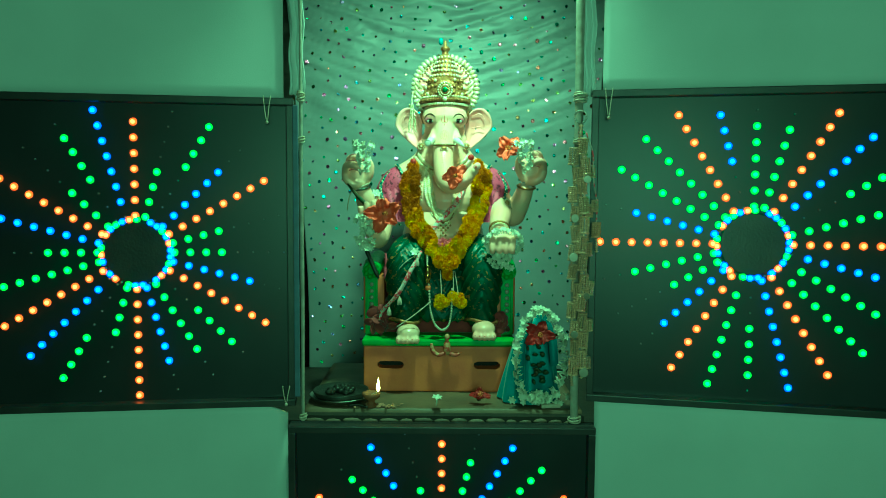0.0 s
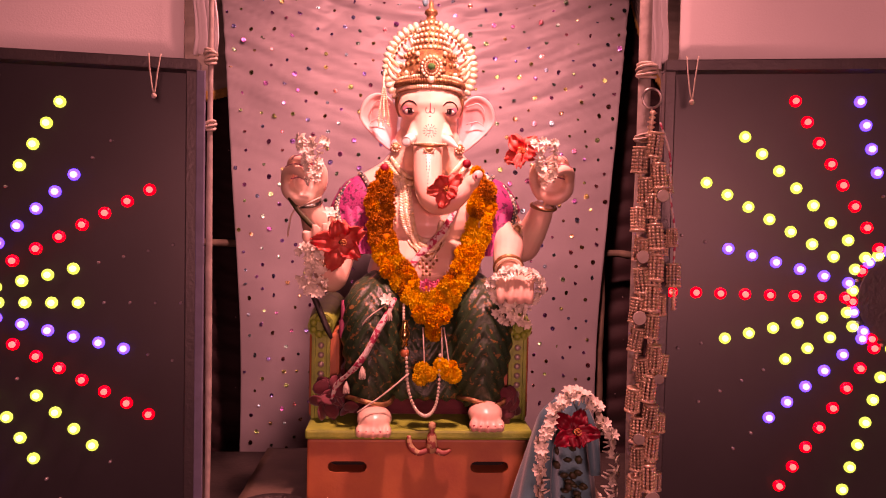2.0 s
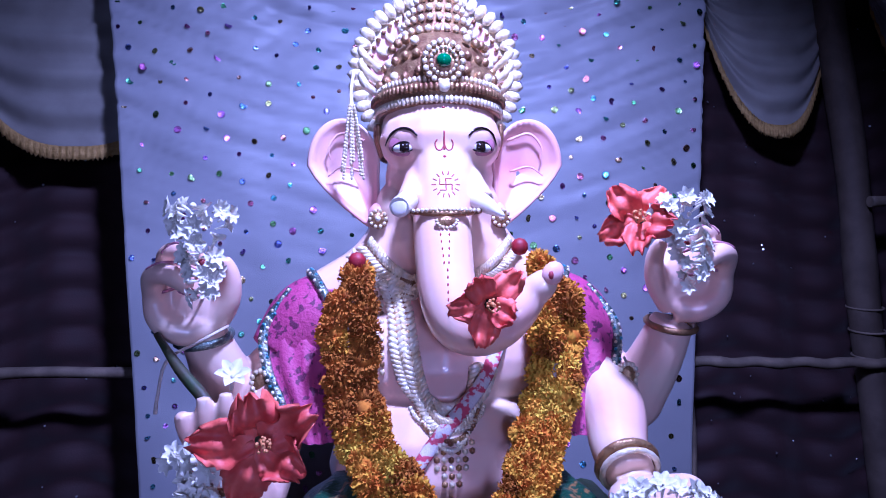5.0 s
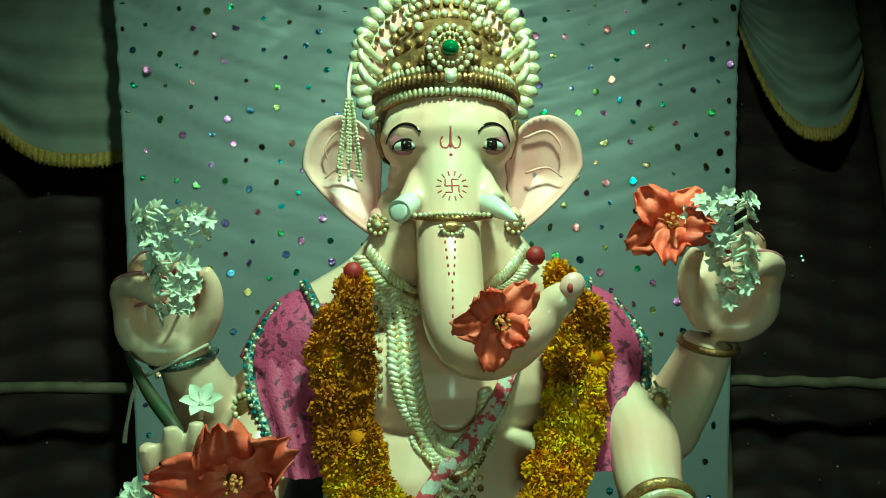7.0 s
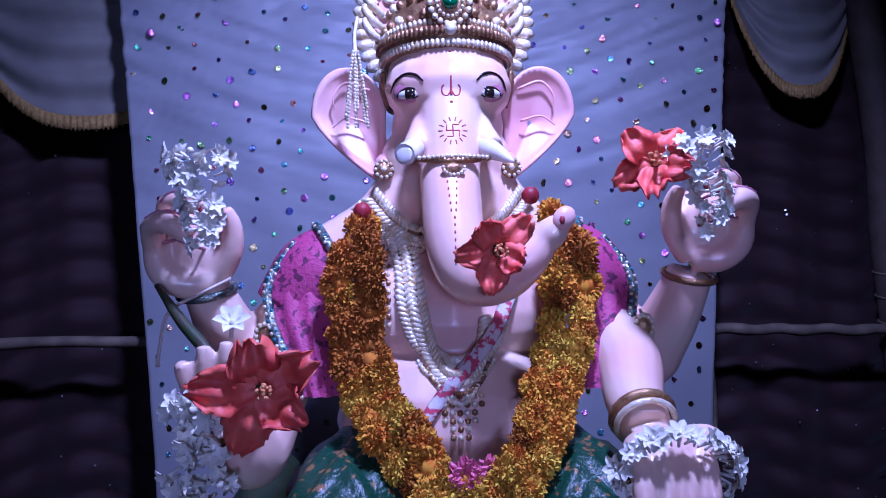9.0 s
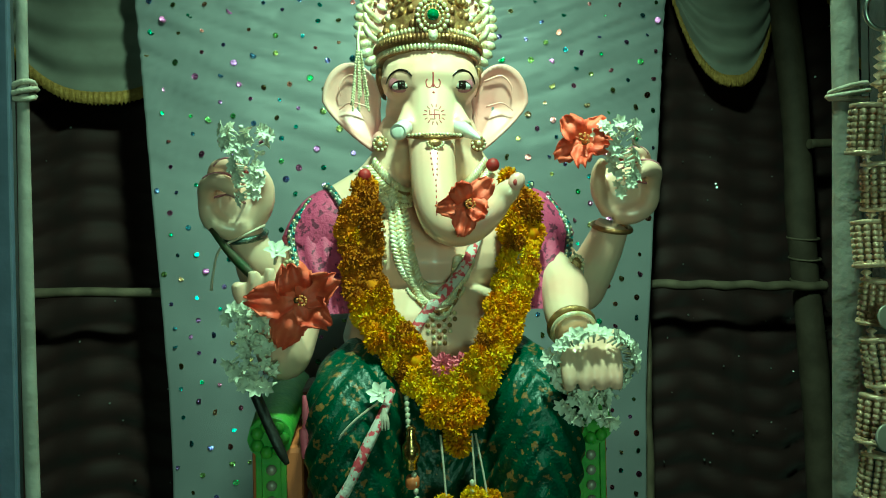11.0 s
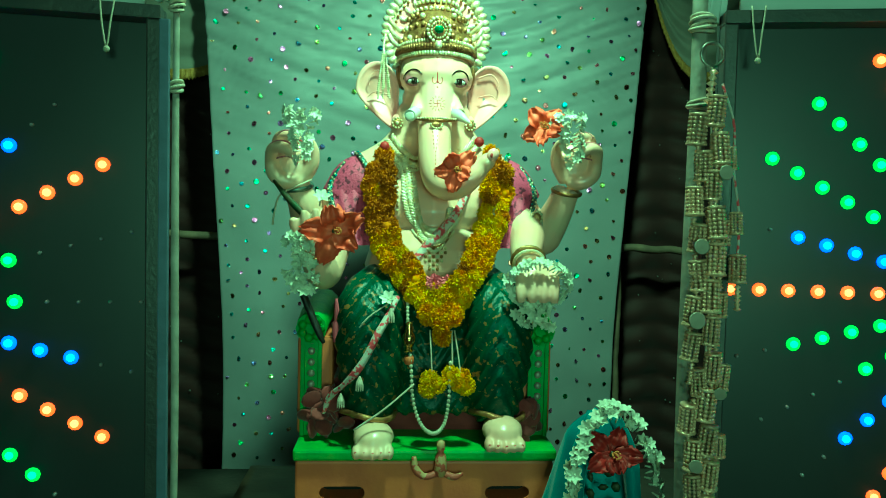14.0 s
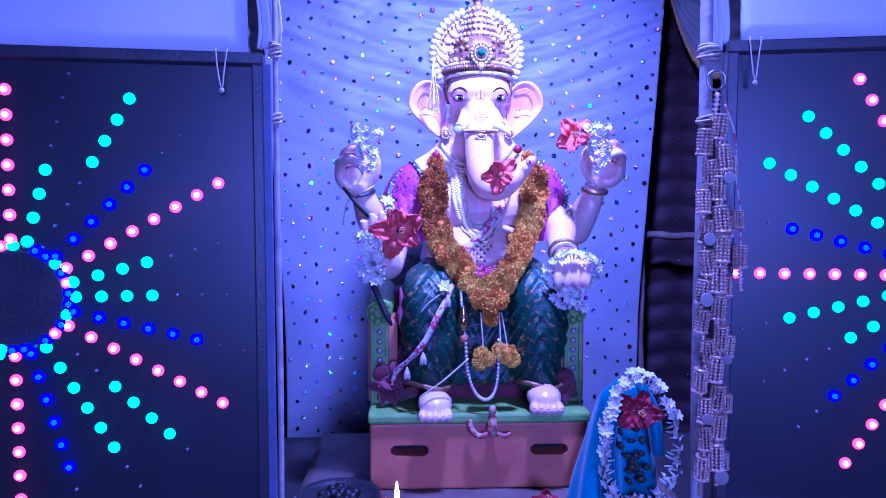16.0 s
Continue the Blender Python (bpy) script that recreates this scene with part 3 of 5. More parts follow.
part("base", cut_out(bm, cut, [ORANGE]), None, throne)
# near-black board at the slots' bottom, painted in for the shade inside
bm = B()
box(bm, (-0.27, -0.172, 0.05), (0.27, -0.163, 0.15))
part("hollow", bm, HOLESHADE, throne, "near-black board standing in for shade inside the hand holes")
bm = B()
box(bm, (-0.297, -0.242, 0.180), (0.297, 0.262, 0.206), 0, 0.007)
part("edge_slab", bm, LIME, throne, "lime green painted edge")
for sx in (-1, 1):
    bm = B()
    box(bm, (sx * 0.262 - 0.042, -0.125, 0.206), (sx * 0.262 + 0.042, 0.2, 0.44), 0, 0.01)
    part("arm_panel", bm, ORANGE, throne)
    bm = B()
    box(bm, (sx * 0.27 - 0.024, -0.136, 0.206), (sx * 0.27 + 0.024, -0.124, 0.46), 0, 0.004)
    for e in (-0.02, 0.02):
        box(bm, (sx * 0.27 + e - 0.005, -0.142, 0.206), (sx * 0.27 + e + 0.005, -0.134, 0.46), 0, 0.002)
    part("arm_strip", bm, LIME, throne, "lime green strip")
    bm = B()
    tube(bm, [(sx * 0.27, -0.15, 0.462, 0.036), (sx * 0.272, 0.0, 0.475, 0.04), (sx * 0.272, 0.2, 0.48, 0.04)], 0, 12)
    for q in range(7):
        a = q / 7 * 2 * math.pi
        ell(bm, (sx * 0.27 + 0.022 * math.cos(a), -0.152, 0.462 + 0.022 * math.sin(a)), 0.011, 0, None, 8)
    part("arm_roll", bm, LIME, throne)
    for k in range(9):
        bm = B()
        ell(bm, (sx * 0.27, -0.138, 0.225 + 0.026 * k), (0.009, 0.006, 0.009), 0, None, 10)
        part("stud", bm, MIRROR, throne, "small shiny stud")
    rr = random.Random(int(sx + 3))
    for k in range(22):
        bm = B()
        a, r = rr.uniform(0, 6.28), rr.uniform(0.0, 0.052)
        m = pose(sx * 0.232 + r * math.cos(a), -0.152 + rr.uniform(-0.02, 0.015), 0.262 + r * 1.1 * math.sin(a), rr.uniform(-60, 60), rr.uniform(-60, 60), rr.uniform(0, 180))
        ell(bm, (0, 0, 0), (0.026, 0.006, 0.020), 0, m, 10)
        part("rosette_petal", bm, CUSHION, throne, "dark red cloth petal")
bm = B()
box(bm, (-0.245, 0.05, 0.2), (0.245, 0.2, 0.5), 0, 0.02)
part("backrest", bm, CUSHION, throne, "maroon velvet back")
bm = B()
box(bm, (-0.225, -0.10, 0.204), (0.225, 0.06, 0.34), 0, 0.02)
part("seat", bm, CUSHION, throne, "maroon velvet seat front")


# ---- statue: one mesh ----
from mathutils.bvhtree import BVHTree


def ear_outline(sx, a):
    """Outline of the fan-shaped ear; a goes round."""
    c, s_ = math.cos(a), math.sin(a)
    x = 0.150 + 0.060 * c * (1.0 if c < 0 else 0.92)
    z = 1.755 + (0.075 if s_ > 0 else 0.105) * s_
    if s_ < 0:
        x -= 0.055 * (-s_) ** 1.4
        x += 0.03 * s_ * c * 1.0
    return sx * x, z


def make_statue():
    sk = B()
    # trunk of the body
    ell(sk, (0, 2.995, 1.42), (0.172, 0.105, 0.165))
    ell(sk, (0, 2.955, 1.30), (0.172, 0.145, 0.125))
    for sx in (-1, 1):
        ell(sk, (sx * 0.155, 2.995, 1.525), (0.075, 0.07, 0.06))
        ell(sk, (sx * 0.060, 2.928, 1.455), (0.09, 0.05, 0.07))
        tube(sk, [(sx * 0.045, 2.99, 1.655, 0.055), (sx * 0.10, 2.99, 1.592, 0.048), (sx * 0.185, 2.985, 1.535, 0.050)], 0, 14)
    ell(sk, (0, 2.925, 1.44), (0.11, 0.055, 0.085))
    ell(sk, (0, 2.98, 1.63), (0.085, 0.075, 0.07))
    # head and trunk
    ell(sk, (0.004, 2.985, 1.805), (0.093, 0.105, 0.098))
    ell(sk, (0.004, 2.985, 1.735), (0.087, 0.085, 0.085))
    ell(sk, (0.004, 2.950, 1.785), (0.096, 0.074, 0.064))
    for sx in (-1, 1):
        # socket of the tusk, jaw
        tube(sk, [(0.004 + sx * 0.036, 2.925, 1.735, 0.018), (0.004 + sx * 0.044, 2.902, 1.705, 0.020), (0.004 + sx * 0.054, 2.882, 1.683, 0.019)], 0, 12)
        ell(sk, (sx * 0.066, 2.985, 1.680), (0.034, 0.05, 0.05))
    ell(sk, (0.004, 2.925, 1.805), (0.066, 0.035, 0.045))
    tube(sk, [(0.003, 2.955, 1.80, 0.066), (0.003, 2.928, 1.755, 0.050), (0.002, 2.908, 1.70, 0.046), (-0.001, 2.887, 1.645, 0.0425), (-0.001, 2.864, 1.60, 0.0415), (0.001, 2.844, 1.555, 0.041),
              (0.012, 2.828, 1.518, 0.040), (0.034, 2.814, 1.503, 0.036), (0.062, 2.80, 1.507, 0.031), (0.090, 2.792, 1.529, 0.026), (0.108, 2.79, 1.550, 0.021), (0.120, 2.784, 1.562, 0.020), (0.130, 2.778, 1.574, 0.014)], 0, 18, 74)
    # upper arms raised behind
    for sx, ex, ez, wx, hx, dz in ((-1, -0.302, 1.395, -0.342, 0.352, 0.0), (1, 0.292, 1.375, 0.342, 0.360, 0.018)):
        tube(sk, [(sx * 0.18, 3.0, 1.51, 0.058), (sx * 0.235, 2.985, 1.45, 0.050), (ex * 0.98, 2.96, ez + 0.005, 0.047), (ex * 1.02 + sx * 0.008, 2.945, ez + 0.03, 0.045), (wx - sx * 0.016, 2.92, 1.455, 0.039), (wx, 2.90, 1.505, 0.032)], 0, 16, 40)
        # cupped hand: palm behind, heel and edge as a rim, two fingers curled over the top, thumb inwards
        h = lambda q, y, z: (sx * (hx + q), y, z + dz)
        ell(sk, h(-0.004, 2.890, 1.552), (0.053, 0.030, 0.056))
        tube(sk, [(*h(-0.022, 2.880, 1.508), 0.020), (*h(0.010, 2.872, 1.506), 0.021), (*h(0.038, 2.868, 1.524), 0.019), (*h(0.046, 2.868, 1.556), 0.017)], 0, 12, 20)
        tube(sk, [(*h(0.046, 2.868, 1.556), 0.0165), (*h(0.036, 2.832, 1.580), 0.0155), (*h(0.008, 2.806, 1.582), 0.0145), (*h(-0.020, 2.800, 1.564), 0.0110)], 0, 12, 18)
        tube(sk, [(*h(0.036, 2.885, 1.592), 0.0155), (*h(0.022, 2.850, 1.610), 0.0150), (*h(-0.004, 2.826, 1.612), 0.0140), (*h(-0.030, 2.820, 1.600), 0.0105)], 0, 12, 18)
        tube(sk, [(*h(-0.026, 2.885, 1.510), 0.019), (*h(-0.052, 2.870, 1.545), 0.0165), (*h(-0.058, 2.858, 1.580), 0.0135), (*h(-0.050, 2.848, 1.604), 0.0100)], 0, 12, 16)
    # lower arms
    tube(sk, [(0.19, 2.97, 1.50, 0.055), (0.225, 2.93, 1.43, 0.048), (0.234, 2.86, 1.385, 0.045), (0.222, 2.80, 1.345, 0.038), (0.222, 2.755, 1.318, 0.031)], 0, 16, 30)
    ell(sk, (0.228, 2.725, 1.302), (0.047, 0.036, 0.026))
    for k in range(4):
        x = 0.190 + 0.0255 * k
        tube(sk, [(x + 0.002, 2.715, 1.305, 0.0135), (x, 2.690, 1.288, 0.0135), (x - 0.001, 2.677, 1.262, 0.012), (x, 2.676, 1.240, 0.009)], 0, 10, 14)
    tube(sk, [(0.262, 2.735, 1.312, 0.015), (0.282, 2.715, 1.318, 0.012), (0.287, 2.695, 1.308, 0.010)], 0, 10, 10)
    tube(sk, [(-0.19, 2.97, 1.50, 0.055), (-0.232, 2.93, 1.42, 0.049), (-0.250, 2.87, 1.345, 0.047), (-0.262, 2.825, 1.292, 0.044), (-0.268, 2.79, 1.305, 0.040), (-0.275, 2.77, 1.345, 0.034)], 0, 16, 34)
    ell(sk, (-0.283, 2.758, 1.372), (0.044, 0.022, 0.046))
    for k in range(4):
        x = -0.322 + 0.024 * k
        tube(sk, [(x + 0.006, 2.755, 1.375, 0.0115), (x - 0.002, 2.745, 1.402, 0.011), (x - 0.004 + 0.002 * k, 2.738, 1.418 + (0.0, 0.018, 0.022, 0.012)[k], 0.0085)], 0, 10, 12)
    # feet
    for fx, fz, fy in ((-0.133, 0.916, 2.660), (0.160, 0.930, 2.668)):
        ell(sk, (fx, fy + 0.035, fz + 0.014), (0.047, 0.06, 0.034))
        for k in range(5):
            ell(sk, (fx - 0.036 + 0.018 * k, fy - 0.018 + 0.004 * abs(k - 2), fz - 0.006), (0.0108, 0.024, 0.016))
    # let the parts flow into each other
    tmp = new("body", mesh_of("body", sk, SKIN))
    mod = tmp.modifiers.new("melt", "REMESH")
    mod.mode, mod.voxel_size, mod.use_smooth_shade = "VOXEL", 0.0044, True
    sm = tmp.modifiers.new("smooth", "SMOOTH")
    sm.iterations, sm.factor = 3, 0.5
    me = bpy.data.meshes.new_from_object(tmp.evaluated_get(bpy.context.evaluated_depsgraph_get()))
    bpy.data.objects.remove(tmp)
    tree = BVHTree.FromPolygons([v.co.copy() for v in me.vertices], [tuple(p.vertices) for p in me.polygons])

    def skin_y(x, z):
        """Where the front of the body lies at x, z."""
        hit = tree.ray_cast(Vector((x, 2.3, z)), Vector((0, 1, 0)))[0]
        return hit.y if hit else 2.97

    bm = B()
    names = [SKIN, PINK, GOLD, PALEGOLD, MAGENTA, EYEWHITE, EYEDARK, EMERALD, REDPAINT, NAVY, DHOTI, BRASS, TEAL, REDCORD, MAUVE]
    skin, pink, gold, pale, magenta, white, dark, emerald, red, navy, dhoti, brass, teal = range(13)
    # ears
    for sx in (-1, 1):
        rings = []
        n = 36
        cx, cz = sx * 0.135, 1.745
        for scale, y in ((0.05, 3.012), (0.4, 3.004), (0.72, 3.000), (0.86, 2.994), (0.95, 2.986), (1.0, 2.992), (0.99, 3.004), (0.9, 3.016), (0.3, 3.022)):
            ring = []
            for k in range(n):
                x, z = ear_outline(sx, 2 * math.pi * k / n)
                ring.append(bm.verts.new((cx + (x - cx) * scale, y + 0.012 * math.sin((z - 1.7) * 40) * scale * 0.4, cz + (z - cz) * scale)))
            rings.append(ring)
        for p, q in zip(rings, rings[1:]):
            for k in range(n):
                f = bm.faces.new((p[k], p[(k + 1) % n], q[(k + 1) % n], q[k]))
                f.material_index, f.smooth = pink, True
        tube(bm, [(sx * 0.115, 2.99, 1.795, 0.002), (sx * 0.15, 2.988, 1.806, 0.0020), (sx * 0.170, 2.988, 1.785, 0.0016), (sx * 0.168, 2.992, 1.765, 0.001)], pink, 8)
        tube(bm, [(sx * 0.118, 2.99, 1.745, 0.002), (sx * 0.15, 2.989, 1.752, 0.0018), (sx * 0.172, 2.99, 1.738, 0.001)], pink, 8)
        # ear stud
        ell(bm, (sx * 0.094, 2.944, 1.665), (0.0155, 0.010, 0.0155), gold, None, 14)
        ell(bm, (sx * 0.094, 2.975, 1.672), (0.016, 0.030, 0.022), pink, None, 14)
        ell(bm, (sx * 0.094, 2.936, 1.665), (0.005, 0.004, 0.005), pale, None, 8)
        for k in range(10):
            a = 2 * math.pi * k / 10
            bead(bm, (sx * 0.094 + 0.0122 * math.cos(a), 2.937, 1.665 + 0.0122 * math.sin(a)), 0.0032, pale)
    # eyes
    for sx in (-1, 1):
        ex, ey, ez = 0.002 + sx * 0.0575, skin_y(0.002 + sx * 0.0575, 1.765) + 0.003, 1.765
        rot = Matrix.Rotation(radians(sx * 20), 4, "Z")
        ell(bm, (ex, ey + 0.003, ez + 0.005), (0.0235, 0.0085, 0.0165), 14, rot, 20)
        ell(bm, (ex, ey, ez), (0.0170, 0.009, 0.0078), white, rot, 16)
        ell(bm, (ex - sx * 0.001, ey - 0.0062, ez), (0.0090, 0.0044, 0.0078), dark, rot, 14)
        # small white dot on the iris as a painted catchlight
        ell(bm, (ex - sx * 0.001 - 0.002, ey - 0.0098, ez + 0.003), 0.0014, white, None, 6)
        lid = [(-0.019, -0.003), (-0.012, 0.005), (0.0, 0.0080), (0.012, 0.005), (0.018, -0.003)]
        tube(bm, [(*(Vector((ex, ey - 0.005, ez)) + rot @ Vector((u, -0.0015 + 0.004 * abs(u) / 0.02, w))), 0.0017) for u, w in lid], dark, 6)
        tube(bm, [(*(Vector((ex, ey - 0.005, ez)) + rot @ Vector((u, 0.0 + 0.003 * abs(u) / 0.02, -w * 0.8))), 0.0012) for u, w in lid], dark, 6)
        brow = [(0.026, 0.008), (0.018, 0.022), (0.004, 0.0285), (-0.010, 0.025), (-0.020, 0.015)]
        tube(bm, [(ex + sx * u, skin_y(ex + sx * u, ez + w) - 0.0005, ez + w, 0.0012 + 0.0009 * (i in (1, 2, 3))) for i, (u, w) in enumerate(brow)], dark, 6)
    # painted forehead marks
    def mark(pts, r=0.0011, mi=red):
        tube(bm, [(x, y, z, r) for x, y, z in pts], mi, 6)
    def on_skin(pts):
        return [(x, skin_y(x, z), z) for x, z in pts]
    for sx in (-1, 1):
        mark(on_skin([(0.003, 1.766), (0.003 + sx * 0.005, 1.758), (0.003 + sx * 0.011, 1.760), (0.003 + sx * 0.013, 1.769), (0.003 + sx * 0.010, 1.774)]))
    mark(on_skin([(0.003, 1.786), (0.003, 1.772), (0.003, 1.758)]), 0.0016)
    ell(bm, (0.003, skin_y(0.003, 1.748), 1.748), (0.0025, 0.001, 0.0025), red, None, 8)
    ell(bm, (0.003, skin_y(0.003, 1.822), 1.822), (0.0025, 0.001, 0.0020), red, None, 8)
    for k in range(14):
        a = 2 * math.pi * k / 14
        mark(on_skin([(0.003 + 0.014 * math.cos(a), 1.706 + 0.014 * math.sin(a)), (0.003 + 0.020 * math.cos(a), 1.706 + 0.020 * math.sin(a))]), 0.0009)
    for q in range(4):
        c_, s_ = math.cos(q * math.pi / 2), math.sin(q * math.pi / 2)
        arm = [(0.0, 0.0), (0.004, 0.0), (0.0085, 0.0), (0.0085, -0.004), (0.0085, -0.0085)]
        mark(on_skin([(0.003 + c_ * u - s_ * w, 1.706 + s_ * u + c_ * w) for u, w in arm]), 0.0009)
    for k in range(12):
        z = 1.632 - 0.0098 * k
        for e in (-0.006, 0.006) if k < 5 else (0.002,):
            x = -0.002 + e * (1 - 0.12 * k)
            ell(bm, (x, skin_y(x, z), z), (0.0013, 0.001, 0.0032), red, None, 8)
    ell(bm, (0.131, 2.770, 1.576), (0.014, 0.010, 0.017), pink, Matrix.Rotation(radians(35), 4, "Y"), 14)
    ell(bm, (0.127, 2.762, 1.574), (0.004, 0.003, 0.006), red, None, 8)
    # snout band with pendant, tusks
    tube(bm, [(-0.048, 2.865, 1.668, 0.004), (-0.02, 2.852, 1.664, 0.005), (0.003, 2.848, 1.663, 0.005), (0.026, 2.852, 1.664, 0.005), (0.052, 2.865, 1.668, 0.004)], gold, 8)
    for k in range(16):
        u = -1 + 2 * k / 15
        bead(bm, (0.002 + 0.046 * u, 2.845 + 0.013 * u * u, 1.668), 0.0034, pale)
    ell(bm, (0.001, 2.842, 1.650), (0.015, 0.006, 0.009), gold, None, 14)
    for k in range(9):
        a = math.pi + math.pi * k / 8
        bead(bm, (0.001 + 0.014 * math.cos(a), 2.838, 1.652 + 0.010 * math.sin(a)), 0.003, pale)
    tube(bm, [(-0.045, 2.89, 1.690, 0.016), (-0.058, 2.865, 1.678, 0.0155), (-0.064, 2.850, 1.672, 0.0145)], white, 16)
    ell(bm, (-0.0645, 2.8490, 1.6716), (0.0125, 0.003, 0.0125), white, Matrix.Rotation(radians(-25), 4, "Z"), 14)
    tube(bm, [(0.045, 2.89, 1.690, 0.016), (0.062, 2.866, 1.676, 0.012), (0.076, 2.852, 1.664, 0.006), (0.083, 2.846, 1.659, 0.0015)], white, 14)
    # crown: band, dome with rings, crest, finial, fan behind
    cy = 2.99
    before = len(bm.verts)
    lathe(bm, [(0.102, 1.826), (0.107, 1.830), (0.106, 1.840), (0.111, 1.845), (0.109, 1.858), (0.103, 1.864), (0.097, 1.892), (0.081, 1.925), (0.062, 1.950)], (0.004, cy, 0), gold, 40)
    lathe(bm, [(0.066, 1.940), (0.066, 1.966), (0.056, 1.969), (0.058, 1.986), (0.048, 1.989), (0.050, 2.005), (0.040, 2.009), (0.041, 2.024), (0.033, 2.028), (0.029, 2.046), (0.016, 2.052), (0.014, 2.064), (0.022, 2.072), (0.020, 2.080), (0.008, 2.088), (0.007, 2.104), (0.001, 2.112)], (0.004, cy + 0.008, 0), gold, 36)
    for rr_, zz in ((0.068, 1.957), (0.060, 1.978), (0.052, 1.997), (0.043, 2.016), (0.031, 2.037)):
        m_ = int(rr_ * 400)
        for k in range(m_):
            a = 2 * math.pi * k / m_
            ell(bm, (0.004 + rr_ * math.cos(a), cy + 0.008 + rr_ * math.sin(a), zz), (0.0062, 0.0062, 0.0065), pale, None, 6)
    ell(bm, (-0.016, cy, 2.104), (0.010, 0.008, 0.015), teal, None, 10)
    for rr, zz, n, sz in ((0.108, 1.834, 44, 0.0046), (0.112, 1.851, 44, 0.0052), (0.106, 1.865, 40, 0.004)):
        for k in range(n):
            a = math.pi + math.pi * k / (n - 1)
            ell(bm, (0.004 + rr * math.cos(a), cy + rr * math.sin(a), zz), (sz, sz, sz * 1.5), pale if zz != 1.851 else gold, None, 6)
    gy = 2.883
    ell(bm, (0.004, gy + 0.004, 1.888), (0.036, 0.012, 0.036), gold, None, 20)
    for k in range(18):
        a = 2 * math.pi * k / 18
        ell(bm, (0.004 + 0.030 * math.cos(a), gy - 0.006, 1.888 + 0.030 * math.sin(a)), (0.0052, 0.004, 0.0052), pale, None, 6)
        ell(bm, (0.004 + 0.020 * math.cos(a), gy - 0.008, 1.888 + 0.020 * math.sin(a)), (0.0032, 0.004, 0.0032), pale, None, 6)
    ell(bm, (0.004, gy - 0.010, 1.888), (0.0125, 0.009, 0.0105), emerald, None, 16)
    ell(bm, (0.004, gy - 0.006, 1.852), (0.010, 0.007, 0.010), pale, None, 12)
    rr = random.Random(2)
    for sx in (-1, 1):
        for k in range(16):
            a = radians(-90 + sx * (22 + 4.4 * k))
            zz = 1.876 + 0.03 * (k % 3) + rr.uniform(-0.004, 0.004)
            rad = 0.104 - 0.33 * max(0, zz - 1.872)
            ell(bm, (0.004 + rad * math.cos(a), cy + rad * math.sin(a), zz), (0.008, 0.006, 0.008), (gold, gold, pale, gold)[k % 4], None, 8)
        # curled crown wings by the temples
        for k in range(3):
            tube(bm, [(sx * 0.098, 2.975, 1.865 + 0.02 * k, 0.005), (sx * 0.118, 2.965, 1.875 + 0.022 * k, 0.007), (sx * 0.128, 2.965, 1.893 + 0.02 * k, 0.006), (sx * 0.118, 2.965, 1.900 + 0.02 * k, 0.003)], pale, 8)
    bm.verts.ensure_lookup_table()
    for v in bm.verts[before:]:
        v.co.x = 0.004 + (v.co.x - 0.004) * 0.925
    # fan disc
    n = 40
    cz, R = 1.918, 0.145
    front = []
    for r, y in ((0.03, 3.052), (0.10, 3.050), (0.114, 3.044), (0.122, 3.050), (R * 0.95, 3.052), (R * 0.95, 3.066), (0.03, 3.068)):
        front.append([bm.verts.new((0.006 + r * math.cos(2 * math.pi * k / n), y, cz + r * math.sin(2 * math.pi * k / n))) for k in range(n)])
    for i, (p, q) in enumerate(zip(front, front[1:])):
        for k in range(n):
            f = bm.faces.new((p[k], p[(k + 1) % n], q[(k + 1) % n], q[k]))
            f.material_index, f.smooth = (pink if i < 2 else pale), True
    for k in range(46):
        a = 2 * math.pi * k / 46
        rot = Matrix.Rotation(-a, 4, "Y")
        ell(bm, (0.006 + 0.134 * math.cos(a), 3.044, cz + 0.134 * math.sin(a)), (0.0155, 0.009, 0.0098), pale, rot, 8)
        bead(bm, (0.006 + 0.113 * math.cos(a), 3.042, cz + 0.113 * math.sin(a)), 0.0046, gold)
        if k % 2 == 0:
            ell(bm, (0.006 + 0.098 * math.cos(a), 3.046, cz + 0.098 * math.sin(a)), (0.013, 0.004, 0.0065), pale, rot, 8)
    # hair line below the crown
    for sx in (-1, 1):
        for k in range(9):
            a = radians(-90 + sx * (74 + 5 * k))
            tube(bm, [(0.004 + 0.1 * math.cos(a), cy + 0.1 * math.sin(a), 1.815, 0.004), (0.004 + 0.099 * math.cos(a), cy + 0.098 * math.sin(a), 1.79, 0.004), (0.004 + 0.092 * math.cos(a), cy + 0.092 * math.sin(a), 1.765, 0.002)], gold, 6)
    # necklaces laid on the chest
    def chest_y(x, z):
        return min(skin_y(x, z), 2.99) if z < 1.47 or abs(x) > 0.05 else 2.92

    def chain(pts, w, n, mi_band, mi_bead, size):
        rows = spline([(*p, 0) for p in pts], n)
        line = [(p[0], chest_y(p[0], p[1]) - 0.002, p[1]) for p in rows]
        ys = [q[1] for q in line]
        ys = [sum(ys[max(0, i - 3):i + 4]) / len(ys[max(0, i - 3):i + 4]) for i in range(n)]
        line = [(q[0], y, q[2]) for q, y in zip(line, ys)]
        tube(bm, [(*q, w) for q in line], mi_band, 8, n * 2, 0.6)
        for i, q in enumerate(line):
            a, b = Vector(line[max(0, i - 1)]), Vector(line[min(n - 1, i + 1)])
            d = (b - a).normalized()
            side = Vector((d.z, 0, -d.x))
            for e in (-1, 1):
                c = Vector(q) + side * w * 0.62 * e + Vector((0, -w * 0.5, 0))
                slant = math.atan2(d.z, d.x) + e * 0.9
